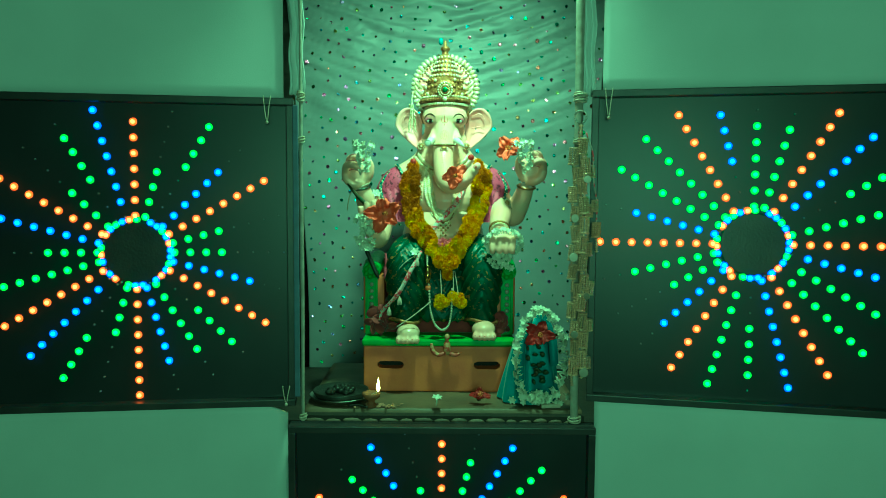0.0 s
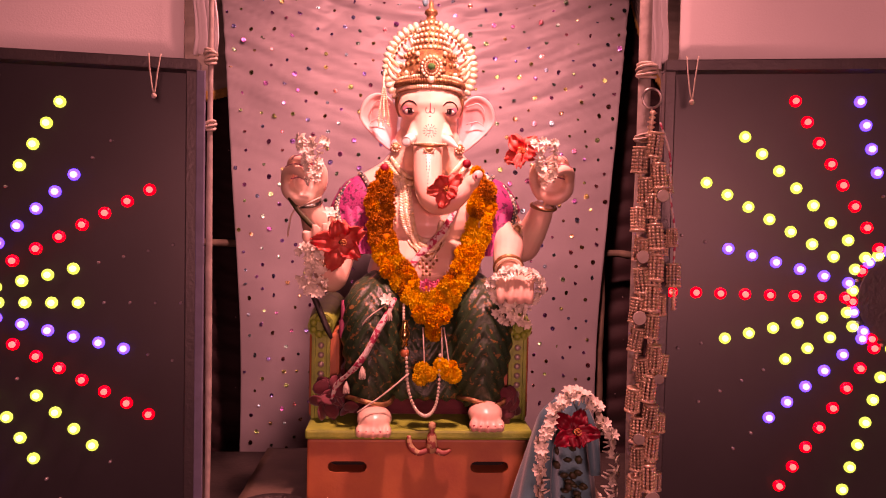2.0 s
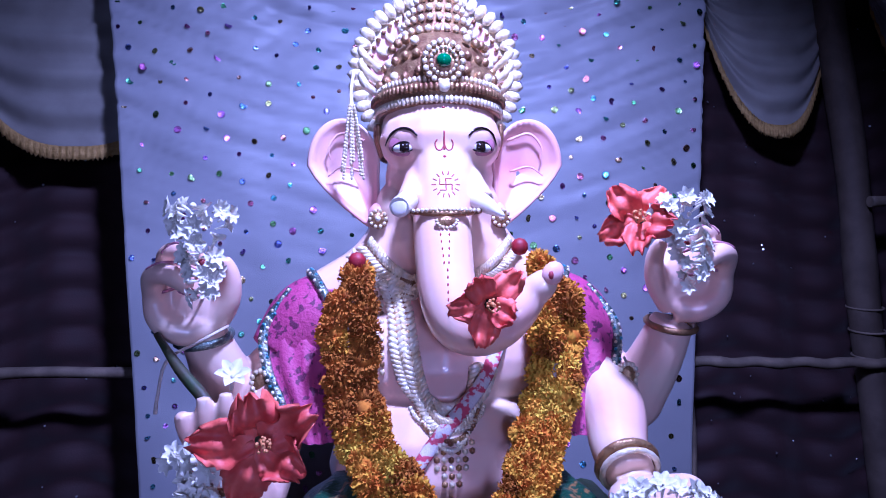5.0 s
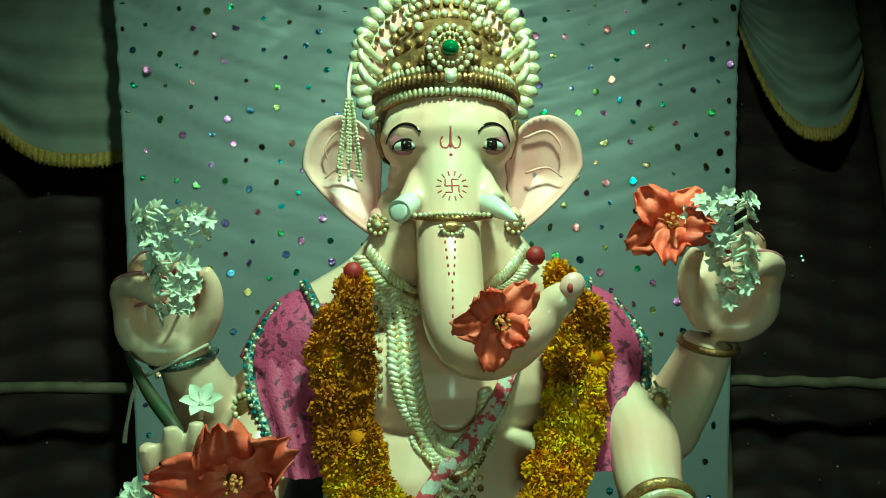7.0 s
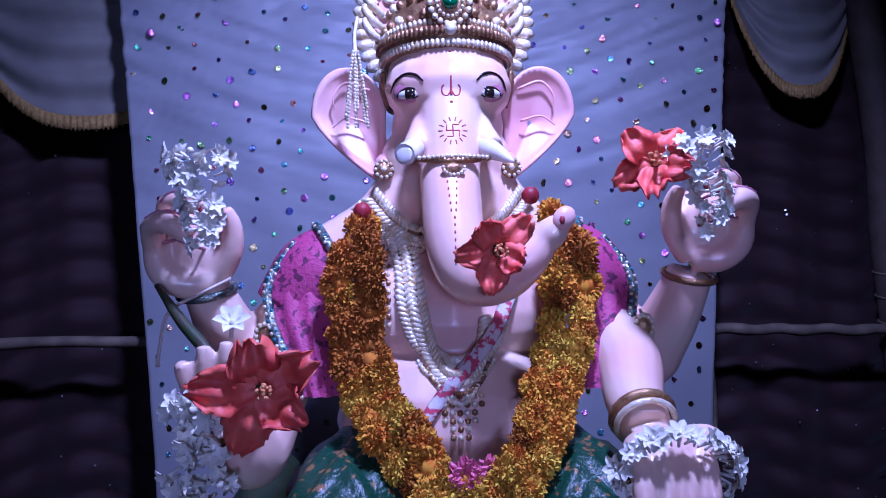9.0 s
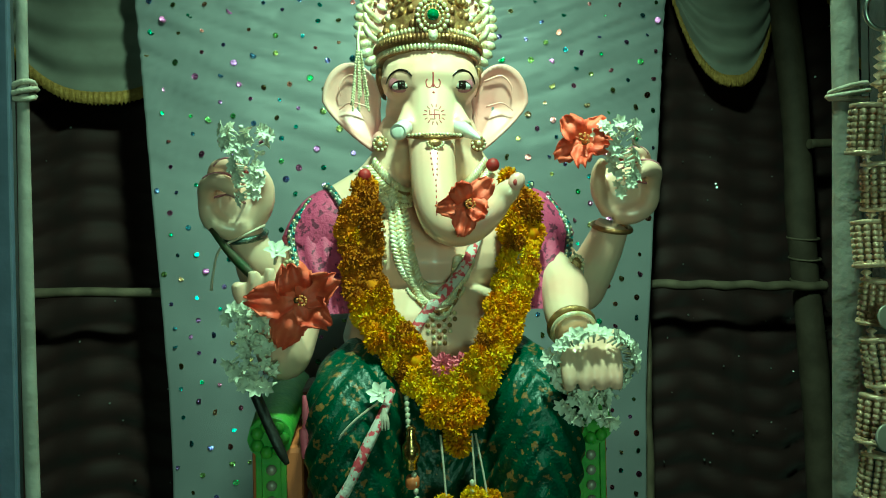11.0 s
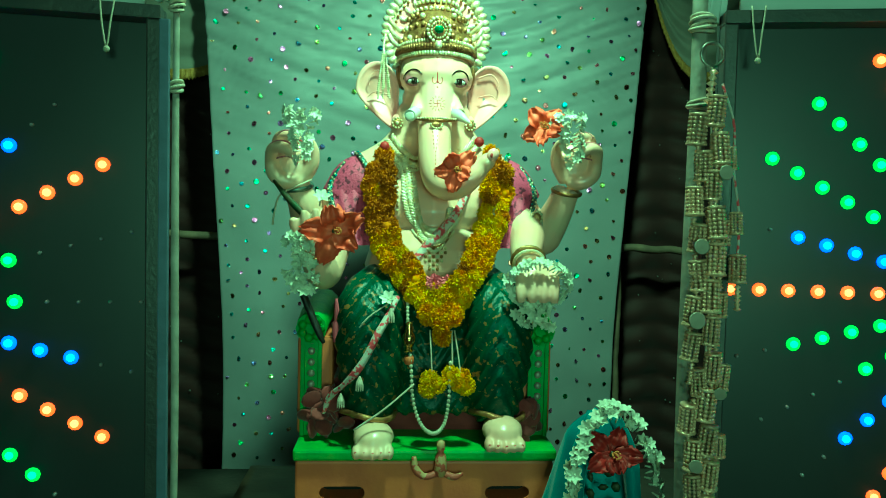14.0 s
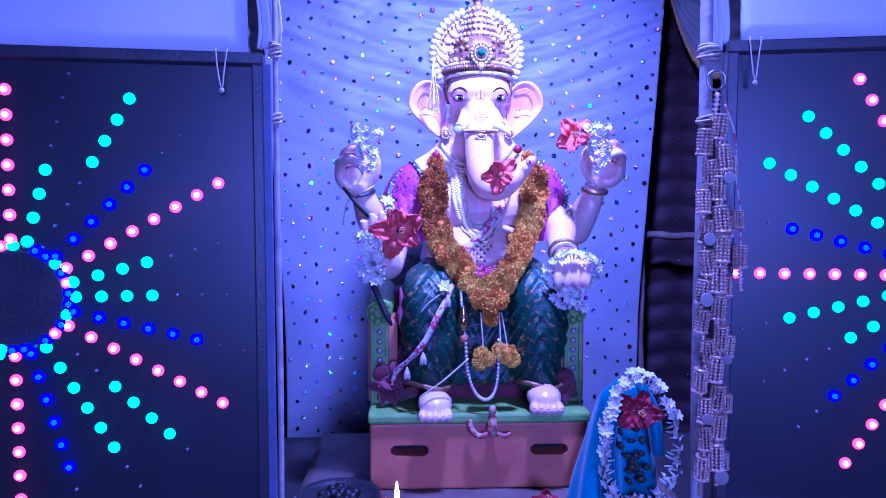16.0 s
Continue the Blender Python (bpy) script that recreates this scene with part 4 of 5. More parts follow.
                ell(bm, c, (size * 1.35, size * 0.8, size * 0.62), mi_bead, Matrix.Rotation(-slant, 4, "Y"), 8)
    chain([(-0.112, 1.625), (-0.085, 1.592), (-0.055, 1.572), (-0.035, 1.566)], 0.013, 20, gold, pale, 0.0075)
    chain([(-0.134, 1.612), (-0.100, 1.580), (-0.066, 1.556), (-0.040, 1.548)], 0.007, 24, gold, pale, 0.0050)
    chain([(0.112, 1.625), (0.085, 1.592), (0.055, 1.572)], 0.013, 18, gold, pale, 0.0075)
    for off in (0.0, -0.016):
        chain([(-0.086 - off, 1.58), (-0.072 - off, 1.53), (-0.066 - off, 1.47), (-0.052 - off * 0.8, 1.425 + off * 0.4), (-0.02, 1.395 + off), (0.01, 1.39 + off), (0.045 + off * 0.5, 1.41 + off * 0.5), (0.062 + off, 1.448)], 0.0095, 54, gold, pale, 0.0074)
    for i in range(13):
        for j in range(3):
            x = -0.090 - 0.0085 * j
            z = 1.580 - 0.0115 * i - 0.004 * (j % 2)
            ell(bm, (x, min(skin_y(x, z), 2.97) - 0.001, z), (0.0040, 0.0030, 0.0050), (pale, gold)[(i + j) % 2], None, 6)
    for i in range(6):
        for j in range(-3 + i // 2, 4 - i // 2):
            x, z = 0.006 * j * 1.6, 1.352 - 0.010 * i
            ell(bm, (x, skin_y(x, z) - 0.001, z), (0.0046, 0.0034, 0.0048), (gold, pale)[(i + j) % 2], None, 6)
    for k in range(26):
        a = math.pi * (0.12 + 0.76 * k / 25)
        for row in range(3):
            x, z = 0.0 - (0.055 - 0.010 * row) * math.cos(a), 1.408 - (0.042 + 0.011 * row) * math.sin(a)
            bead(bm, (x, chest_y(x, z) - 0.003, z), 0.0042, (pale, gold, pale)[row])
    # sleeves with dark sequinned borders
    for sx in (-1, 1):
        axis = Vector((sx, -0.15, -0.5)).normalized()
        tube(bm, [(sx * 0.163, 2.968, 1.517, 0.0745), (sx * 0.190, 2.964, 1.502, 0.0765), (sx * 0.214, 2.957, 1.478, 0.069), (sx * 0.237, 2.948, 1.452, 0.058)], magenta, 36, 24)
        for c, r_, w in (((sx * 0.163, 2.968, 1.517), 0.0755, 0.0075),):
            u_ = axis.orthogonal().normalized()
            v_ = axis.cross(u_)
            loop = [Vector(c) + (u_ * math.cos(a) + v_ * math.sin(a)) * r_ for a in [2 * math.pi * k / 44 for k in range(45)]]
            tube(bm, [(*p, w) for p in loop], navy, 8, -1)
            for k, p in enumerate(loop):
                out = (p - Vector(c)).normalized()
                bead(bm, p + out * w * 0.8 + axis * 0.003 * (-1) ** k, 0.0030, (pale, teal)[k % 2])
        # the sleeve's hanging front edge with its border
        edge = spline([(0.222, 2.935, 1.560), (0.257, 2.915, 1.505), (0.250, 2.890, 1.450), (0.228, 2.868, 1.405), (0.208, 2.850, 1.355)], 25)

        def cape(u, v):
            q = edge[min(24, int(round(v * 24)))]
            return (sx * (0.150 + (q[0] - 0.150) * u), q[1] - 0.016 * math.sin(math.pi * u) + 0.004 * math.sin(u * 22 + v * 3), q[2])

        grid(bm, 14, 24, cape, magenta)
        tube(bm, [(sx * q[0], q[1] - 0.002, q[2], 0.0078) for q in edge], navy, 8, -1)
        for k, q in enumerate(spline(edge, 46)):
            bead(bm, (sx * (q[0] + 0.004 * (-1) ** k), q[1] - 0.009, q[2]), 0.0028, (pale, teal, pale)[k % 3])
        # armlet rosette
        ax, az = sx * 0.259, 1.432
        ay = skin_y(ax, az) - 0.002
        for k in range(12):
            a = 2 * math.pi * k / 12
            ell(bm, (ax + 0.012 * math.cos(a), ay - 0.003, az + 0.016 * math.sin(a)), (0.0042, 0.004, 0.0042), pale, None, 6)
        ell(bm, (ax, ay, az), (0.012, 0.006, 0.016), gold, None, 12)
        tube(bm, [(sx * 0.232, 2.874, 1.405, 0.005), (sx * 0.262, 2.880, 1.408, 0.005), (sx * 0.288, 2.92, 1.412, 0.004)], gold, 8)
    # bracelets
    def ring(c, r, d, w, mi):
        d = Vector(d).normalized()
        u = d.orthogonal().normalized()
        v = d.cross(u)
        pts = [Vector(c) + (u * math.cos(a) + v * math.sin(a)) * r for a in [2 * math.pi * k / 20 for k in range(21)]]
        tube(bm, [(*p, w) for p in pts], mi, 8, -1)
    ring((0.341, 2.903, 1.500), 0.036, (0.1, -0.3, 1), 0.005, gold)
    ring((-0.341, 2.905, 1.495), 0.037, (-0.1, -0.3, 1), 0.006, navy)
    ring((0.222, 2.772, 1.330), 0.037, (0, -1, -0.6), 0.006, gold)
    ring((0.222, 2.760, 1.324), 0.036, (0, -1, -0.6), 0.004, pale)
    ring((-0.274, 2.772, 1.335), 0.037, (0, -0.3, 1), 0.005, gold)
    # mauve lines painted on as the shade between the curled fingers
    for sx, hx, dz in ((-1, 0.352, 0.0), (1, 0.360, 0.018)):
        for line in ([(0.040, 1.590), (0.024, 1.597), (0.004, 1.598), (-0.018, 1.586)], [(0.030, 1.560), (0.012, 1.566), (-0.008, 1.560), (-0.020, 1.551)], [(0.026, 1.612), (0.006, 1.624), (-0.016, 1.618)]):
            mark(on_skin([(sx * (hx + q), z + dz) for q, z in line]), 0.0022, 14)
    # nails
    for sx, hx, dz in ((-1, 0.352, 0.0), (1, 0.360, 0.018)):
        for q, y, z in ((-0.022, 2.792, 1.560), (-0.031, 2.812, 1.597)):
            ell(bm, (sx * (hx + q), y, z + dz), (0.0055, 0.004, 0.0055), red, None, 8)
    for k in range(4):
        ell(bm, (0.190 + 0.0255 * k, 2.674, 1.252), (0.006, 0.006, 0.006), red, None, 8)
    for fx, fz, fy in ((-0.133, 0.916, 2.660), (0.160, 0.930, 2.668)):
        for k in range(5):
            ell(bm, (fx - 0.036 + 0.018 * k, fy - 0.036 + 0.004 * abs(k - 2), fz - 0.003), (0.0048, 0.003, 0.005), red, None, 8)
    # draped dhoti: thighs, shins, centre pleats and waist, with folds
    dh = B()
    for sx, kx in ((-1, -0.148), (1, 0.155)):
        tube(dh, [(sx * 0.09, 2.99, 1.20, 0.11), (sx * 0.13, 2.86, 1.21, 0.095), (kx, 2.775, 1.195, 0.078), (kx, 2.765, 1.13, 0.080), (kx * 0.95, 2.765, 1.05, 0.076), (kx * 0.98, 2.76, 0.985, 0.060), (kx, 2.755, 0.955, 0.05)], 0, 24, 40)
    ell(dh, (0, 2.97, 1.20), (0.19, 0.13, 0.07))
    for k in range(5):
        x = -0.06 + 0.03 * k
        tube(dh, [(x * 0.6, 2.85, 1.21, 0.03), (x, 2.80, 1.10, 0.035), (x * 1.3, 2.79, 0.96, 0.03)], 0, 12, 14)
    tmp = new("cloth", mesh_of("cloth", dh, DHOTI))
    mod = tmp.modifiers.new("melt", "REMESH")
    mod.mode, mod.voxel_size, mod.use_smooth_shade = "VOXEL", 0.008, True
    sm = tmp.modifiers.new("smooth", "SMOOTH")
    sm.iterations, sm.factor = 4, 0.5
    me2 = bpy.data.meshes.new_from_object(tmp.evaluated_get(bpy.context.evaluated_depsgraph_get()))
    bpy.data.objects.remove(tmp)
    for v in me2.vertices:
        x, y, z = v.co
        sx = -1 if x < 0 else 1
        f = math.sin((z * 1.0 + abs(abs(x) - 0.15) * 1.6 + 0.3 * (y - 2.7)) * 130)
        v.co += v.normal * (0.0035 * f + 0.003 * noise.noise((x * 20, y * 20, z * 20)))
    k0 = len(bm.faces)
    bm.from_mesh(me2)
    bm.faces.ensure_lookup_table()
    for f in bm.faces[k0:]:
        f.material_index, f.smooth = dhoti, True
    # gold hem lines and anklets
    for sx, kx in ((-1, -0.148), (1, 0.155)):
        tube(bm, [(kx + 0.062 * math.cos(a), 2.757 + 0.062 * math.sin(a), 0.972 + 0.008 * math.sin(a * 2), 0.007) for a in [2 * math.pi * k / 14 for k in range(15)]], gold, 8)
    # waist band
    tube(bm, [(-0.175, 2.93, 1.245, 0.016), (-0.12, 2.855, 1.232, 0.017), (0, 2.815, 1.222, 0.018), (0.12, 2.855, 1.232, 0.017), (0.175, 2.93, 1.245, 0.016)], navy, 10)
    # sash over the chest
    tube(bm, [(0.105, 2.93, 1.565, 0.008), (0.085, 2.885, 1.50, 0.010), (0.05, 2.855, 1.43, 0.010), (0.0, 2.835, 1.375, 0.011), (-0.04, 2.818, 1.33, 0.009), (-0.07, 2.815, 1.28, 0.008)], 13, 10, 0, 0.5)
    bmesh.ops.recalc_face_normals(bm, faces=bm.faces[:k0])
    bm.from_mesh(me)
    for v in bm.verts:
        v.co -= Vector((0, 2.92, 0.905))
    ob = new("statue", mesh_of("statue", bm, names))
    ob.matrix_world = pose(0, 2.92, 0.905)
    return tagged(ob, "painted plaster seated statue with elephant head and four arms", "statue")


make_statue()


# ---- flowers ----
def petal(bm, length, width, curl, ruffle, seed, mi=0, m=None):
    r = random.Random(seed)
    ph = r.uniform(0, 6)
    m = m or Matrix()

    def at(u, v):
        a = 2 * u - 1
        w = width * (math.sin(math.pi * min(1, 0.06 + v * 0.80)) ** 0.7) * 0.5
        x = a * w
        y = length * v * (1 - 0.12 * a * a * (v > 0.7))
        z = curl * v * v * length + 0.25 * w * a * a + ruffle * v * math.sin(a * 7 + ph) * width * (0.4 + 0.6 * abs(a)) + ruffle * 0.5 * width * math.sin(v * 9 + ph)
        rim = max(abs(a), v) ** 6
        z += 0.10 * width * rim * noise.noise((a * 6 + ph, v * 8, ph))
        y += 0.10 * length * (v > 0.8) * noise.noise((a * 5, ph, 2.0))
        x += 0.06 * width * rim * noise.noise((v * 9, ph, a))
        return m @ Vector((x, y, z))

    grid(bm, 12, 12, at, mi)


def hibiscus(m, size, mats, label, spread=52, seed=0, name="hibiscus"):
    t = thing(name, m, label, "flower", "hibiscus flowers")
    for k in range(5):
        bm = B()
        petal(bm, size * (0.9 + 0.2 * ((k * 3 + seed) % 5) / 4), size * 0.82, -0.22 + 0.22 * math.sin(k * 2 + seed), 0.20, seed * 10 + k)
        o = part("petal", bm, mats, t)
        o.matrix_basis = pose(0, 0, 0, 0, 0, 72 * k + seed * 13) @ pose(0, 0.004, 0, spread * (0.75 + 0.3 * math.sin(k * 1.9 + seed)))
        thicken(o, 0.0012)
    bm = B()
    tube(bm, [(0, 0, 0, 0.0035), (0.003, 0.002, size * 0.4, 0.003), (0.006, 0.0, size * 0.75, 0.0022)], 0, 8)
    r = random.Random(seed)
    for k in range(20):
        a, h = r.uniform(0, 6.28), r.uniform(0.4, 0.78) * size
        bead(bm, (0.005 + 0.007 * math.cos(a), 0.007 * math.sin(a), h), 0.0022)
    part("stamen", bm, STAMEN, t, "pale orange stamen")
    bm = B()
    lathe(bm, [(0.002, -0.018), (0.008, -0.010), (0.009, 0.0), (0.004, 0.006)], seg=10)
    part("calyx", bm, LEAF, t)
    return t


def facing(p, target=(0.0, 0.6, 1.5)):
    """A pose at p whose z axis looks towards the front."""
    q = (Vector(target) - Vector(p)).to_track_quat("Z", "Y").to_matrix().to_4x4()
    return Matrix.Translation(p) @ q


hibiscus(facing((-0.228, 2.705, 1.390)), 0.068, HIB, "large coral red hibiscus resting on the raised palm", 38, 1)
hibiscus(facing((0.044, 2.757, 1.538), (-0.1, 1.2, 1.5)), 0.048, HIB, "red hibiscus tucked at the trunk's curl", 40, 2)
hibiscus(facing((0.262, 2.805, 1.645), (-0.4, 1.6, 1.9)), 0.054, HIB, "red hibiscus held in the raised hand", 46, 3)
hibiscus(facing((0.345, 2.475, 0.965)), 0.050, HIBDARK, "dark red hibiscus on the teal draped pot", 42, 4)
hibiscus(facing((0.135, 2.530, 0.722), (0.1, 1.6, 2.2)), 0.034, HIBDARK, "dark red flower lying on the stage sheet", 62, 5)

bm = B()
hub = bm.verts.new((0, 0, 0.011))
for k in range(6):
    m = pose(0, 0, 0.012, 0, 0, 60 * k) @ pose(0, 0.001, 0, 34)
    q = [hub] + [bm.verts.new(m @ Vector(p)) for p in ((-0.0052, 0.007, 0.0022), (-0.003, 0.0125, 0.0006), (0, 0.0148, -0.0022), (0.003, 0.0125, 0.0006), (0.0052, 0.007, 0.0022), (0, 0.0085, -0.0008))]
    for tri in ((0, 1, 6), (1, 2, 6), (2, 3, 6), (3, 4, 6), (4, 5, 6), (5, 0, 6)):
        bm.faces.new([q[i] for i in tri]).smooth = True
tube(bm, [(0, 0, -0.006, 0.0016), (0, 0, 0.002, 0.002), (0, 0, 0.0115, 0.003)], 0, 6, 5)
bead(bm, (0, 0, 0.014), 0.0022)
TUBEROSE = mesh_of("blossom", bm, JASMINE)
bm = B()
lathe(bm, [(0.0012, -0.004), (0.002, 0.002), (0.0042, 0.008), (0.0036, 0.012), (0.001, 0.015)], seg=8)
BUD = mesh_of("bud", bm, JASMINE)


def bunch(name, m, spots, label, seed, scale=1.0, buds=0.25, category="flowers"):
    """Tuberose blossoms at spots (x, y, z, direction)."""
    r = random.Random(seed)
    t = thing(name, m, label, category)
    for x, y, z, d in spots:
        d = (Vector(d) + Vector([r.uniform(-0.5, 0.5) for _ in range(3)])).normalized()
        closed = r.random() < buds
        o = part("bud" if closed else "blossom", BUD if closed else TUBEROSE, None, t)
        s = scale * r.uniform(0.8, 1.15)
        o.matrix_basis = Matrix.Translation((x, y, z)) @ d.to_track_quat("Z", "Y").to_matrix().to_4x4() @ pose(0, 0, 0, 0, 0, r.uniform(0, 360)) @ Matrix.Diagonal((s, s, s, 1))
    return t


r = random.Random(21)
spots = []
for k in range(60):
    h = r.random()
    a = r.uniform(0, 6.28)
    w = 0.003 + 0.025 * h
    spots.append((w * math.cos(a), w * 0.8 * math.sin(a), -0.070 + 0.115 * h ** 0.8, (math.cos(a), -0.7 + 0.6 * math.sin(a), 0.5 * (h - 0.3))))
bunch("tuberose_bunch", pose(-0.316, 2.790, 1.622), spots, "white tuberose bunch held in the raised hand", 1, 0.88)
bunch("tuberose_bunch", pose(0.318, 2.790, 1.628, 0, -10), spots[4:52], "white tuberose bunch beside a red hibiscus", 2, 0.88)
spots = [(r.gauss(0, 0.016), r.gauss(0, 0.012), r.uniform(-0.07, 0.045), (r.uniform(-1, 0.6), -1, r.uniform(-0.6, 0.7))) for k in range(64)]
bunch("tuberose_bunch", pose(-0.296, 2.722, 1.330), spots, "white tuberose garland hanging from the raised palm", 3)
spots = []
for k in range(40):
    a = 2 * math.pi * k / 40
    spots.append((0.058 * math.cos(a), -0.012 * math.sin(a) - 0.006, 0.036 * math.sin(a), (math.cos(a), -0.8, math.sin(a))))
for k in range(34):
    spots.append((r.gauss(0.005, 0.025), r.uniform(-0.008, 0.012), -0.045 - r.random() ** 1.5 * 0.06, (r.uniform(-1, 1), -1, r.uniform(-0.8, 0.3))))
bunch("tuberose_bracelet", pose(0.232, 2.700, 1.283), spots, "white tuberose string round the resting hand", 4)
for p, d in (((-0.262, 2.712, 1.452), (0.1, -1, 0.4)), ((-0.10, 2.715, 1.230), (-0.4, -1, 0.3)), ((-0.02, 2.475, 0.716), (0, -0.6, 1))):
    bunch("loose_blossom", pose(*p), [(0, 0, 0, d)], "single white blossom lying loose", 5, 1.35, 0.0, "flower")

# marigolds
MG = []
for mat_, n, seed in ((MARI, 430, 1), (MARIR, 440, 2), (MARIY, 400, 3), (MARI, 400, 4), (MARIR, 420, 5), (MARIY, 430, 6)):
    rr = random.Random(seed)
    verts, faces = [], []
    for k in range(n):
        z = 1 - 1.75 * (k + 0.5) / n
        a = k * 2.39996
        q = math.sqrt(max(0, 1 - z * z))
        d = Vector((q * math.cos(a), q * math.sin(a), z * 0.75)).normalized()
        side = d.orthogonal().normalized()
        up = d.cross(side)
        tw = rr.uniform(0, 6.28)
        s1 = side * math.cos(tw) + up * math.sin(tw)
        s2 = d.cross(s1)
        L = rr.uniform(0.82, 1.10)
        b = len(verts)
        verts += [d * 0.55, d * 0.92 * L - s1 * 0.085 + s2 * 0.03, d * L * 1.0 + s2 * rr.uniform(-0.14, 0.14), d * 0.92 * L + s1 * 0.085 + s2 * 0.05, d * 0.9 * L + s2 * 0.09]
        faces += [(b, b + 1, b + 4), (b + 1, b + 2, b + 4), (b + 4, b + 2, b + 3), (b, b + 4, b + 3)]
    me = bpy.data.meshes.new("marigold")
    me.from_pydata([tuple(v) for v in verts], [], faces)
    me.materials.append(mat_)
    bm = B()
    bm.from_mesh(me)
    bmesh.ops.create_icosphere(bm, subdivisions=1, radius=0.6)
    for f in bm.faces:
        f.smooth = True
    bm.to_mesh(me)
    bm.free()
    MG.append(me)


def marigolds(t, rows, seed, size=0.030, weights=(2, 3, 2, 2, 3, 2)):
    rr = random.Random(seed)
    clumps = max(1, len(rows) // 7)
    pick = [rr.choices(MG, weights)[0] for _ in range(clumps + 1)]
    for i, (x, y, z) in enumerate(rows):
        o = part("marigold", pick[i * clumps // len(rows)] if rr.random() < 0.65 else rr.choices(MG, weights)[0], None, t)
        s = size * rr.uniform(0.85, 1.15)
        o.matrix_basis = pose(x, y, z, 90 + rr.uniform(-40, 40), rr.uniform(-40, 40), rr.uniform(0, 360)) @ Matrix.Diagonal((s, s, s * 0.9, 1))


garland = thing("marigold_garland", pose(0, 2.85, 1.40), "thick orange and yellow marigold garland round the statue's neck", "garland")
cen = spline([(-0.124, 2.905, 1.582), (-0.129, 2.866, 1.545), (-0.134, 2.848, 1.488), (-0.132, 2.836, 1.430), (-0.116, 2.815, 1.372), (-0.082, 2.785, 1.312), (-0.035, 2.755, 1.258), (0.018, 2.740, 1.228), (0.060, 2.750, 1.260), (0.094, 2.780, 1.312), (0.120, 2.815, 1.368), (0.145, 2.838, 1.432), (0.156, 2.852, 1.498), (0.155, 2.866, 1.552), (0.146, 2.905, 1.590)], 48)
rows = []
rr = random.Random(31)
for i, p in enumerate(cen):
    a, b = cen[max(0, i - 1)], cen[min(47, i + 1)]
    d = Vector(b - a).normalized()
    side = Vector((d.z, 0, -d.x))
    wide = 0.0175 if 3 < i < 44 else (0.010 if 1 < i < 46 else 0.0)
    for e in ((-1, 1) if wide > 0.015 else (0,)):
        q = Vector(p) + side * (e * wide + rr.uniform(-0.004, 0.004)) + Vector((0, rr.uniform(-0.008, 0.006), 0)) - Vector((0, 2.85, 1.40))
        rows.append(tuple(q))
marigolds(garland, rows, 7, 0.0255)
bm = B()
tube(bm, [(*(Vector(p[:3]) - Vector((0, 2.85, 1.40))), 0.004) for p in cen[::3]] + [(*(Vector(cen[-1]) - Vector((0, 2.85, 1.40))), 0.004)], 0, 6)
part("string", bm, CORD, garland)
for x, z in ((-0.124, 1.600), (0.112, 1.618)):
    bm = B()
    ell(bm, (x, 0.04, z - 1.40), (0.013, 0.012, 0.013), 0, None, 10)
    part("red_bead", bm, HIBDARK, garland, "dark red flower bud")
for k in range(3):
    bm = B()
    ell(bm, (0, 0, 0.004), (0.005, 0.005, 0.007), 0, None, 8)
    rose = part("rose", bm, PINKFL, garland, "pink rose")
    rose.matrix_basis = facing(((-0.002, 0.030, 0.016)[k], -0.105 + 0.01 * k, (-0.125, -0.128, -0.150)[k]), (0, -3, 0.3))
    for q in range(16):
        bm = B()
        petal(bm, 0.022, 0.016, -0.3, 0.15, q + k * 50, 0, pose(0, 0, 0, 0, 0, q * 137) @ pose(0, 0, 0.0, 20 + 4 * q))
        part("petal", bm, PINKFL, rose)
pend = thing("flower_pendant", pose(0.02, 2.72, 1.19), "marigold pendant hanging on cords below the garland", "garland")
marigolds(pend, [(-0.035, 0.0, 0.015), (-0.005, -0.005, -0.01), (0.022, 0.0, 0.012), (0.0, 0.004, -0.032)], 3, 0.026, (1, 0, 0, 3, 0, 0))
marigolds(pend, [(-0.030, -0.03, -0.128), (-0.012, -0.032, -0.140), (-0.034, -0.034, -0.148), (0.018, -0.03, -0.118), (0.045, -0.03, -0.120), (0.034, -0.034, -0.136), (0.052, -0.028, -0.142)], 9, 0.021, (2, 1, 2, 2, 1, 2))
for a, b in ((-0.03, -0.024), (0.02, 0.022), (0.026, 0.042)):
    bm = B()
    tube(bm, [(a, -0.004, -0.02, 0.002), ((a + b) / 2, -0.018, -0.07, 0.0018), (b, -0.028, -0.125, 0.0018)], 0, 6)
    part("cord", bm, CORD, pend)

# ---- strings, beads and tassels on the statue ----
def bead_string(name, pts, n, size, mats, label, m=None):
    o0 = Vector(pts[0][:3])
    t = thing(name, Matrix.Translation(o0), label, "bead string")
    rows = spline([(*p[:3], 0) for p in pts], n)
    bm = B()
    bead(bm, (0, 0, 0), 1)
    me = mesh_of("bead", bm, mats)
    for p in rows:
        o = part("bead", me, None, t)
        o.matrix_basis = Matrix.Translation(Vector(p[:3]) - o0) @ Matrix.Diagonal((size, size, size * 1.2, 1))
    bm = B()
    tube(bm, [(*(Vector(p[:3]) - o0), 0.0009) for p in rows[::2]], 0, 5)
    part("thread", bm, CORD, t)
    return t


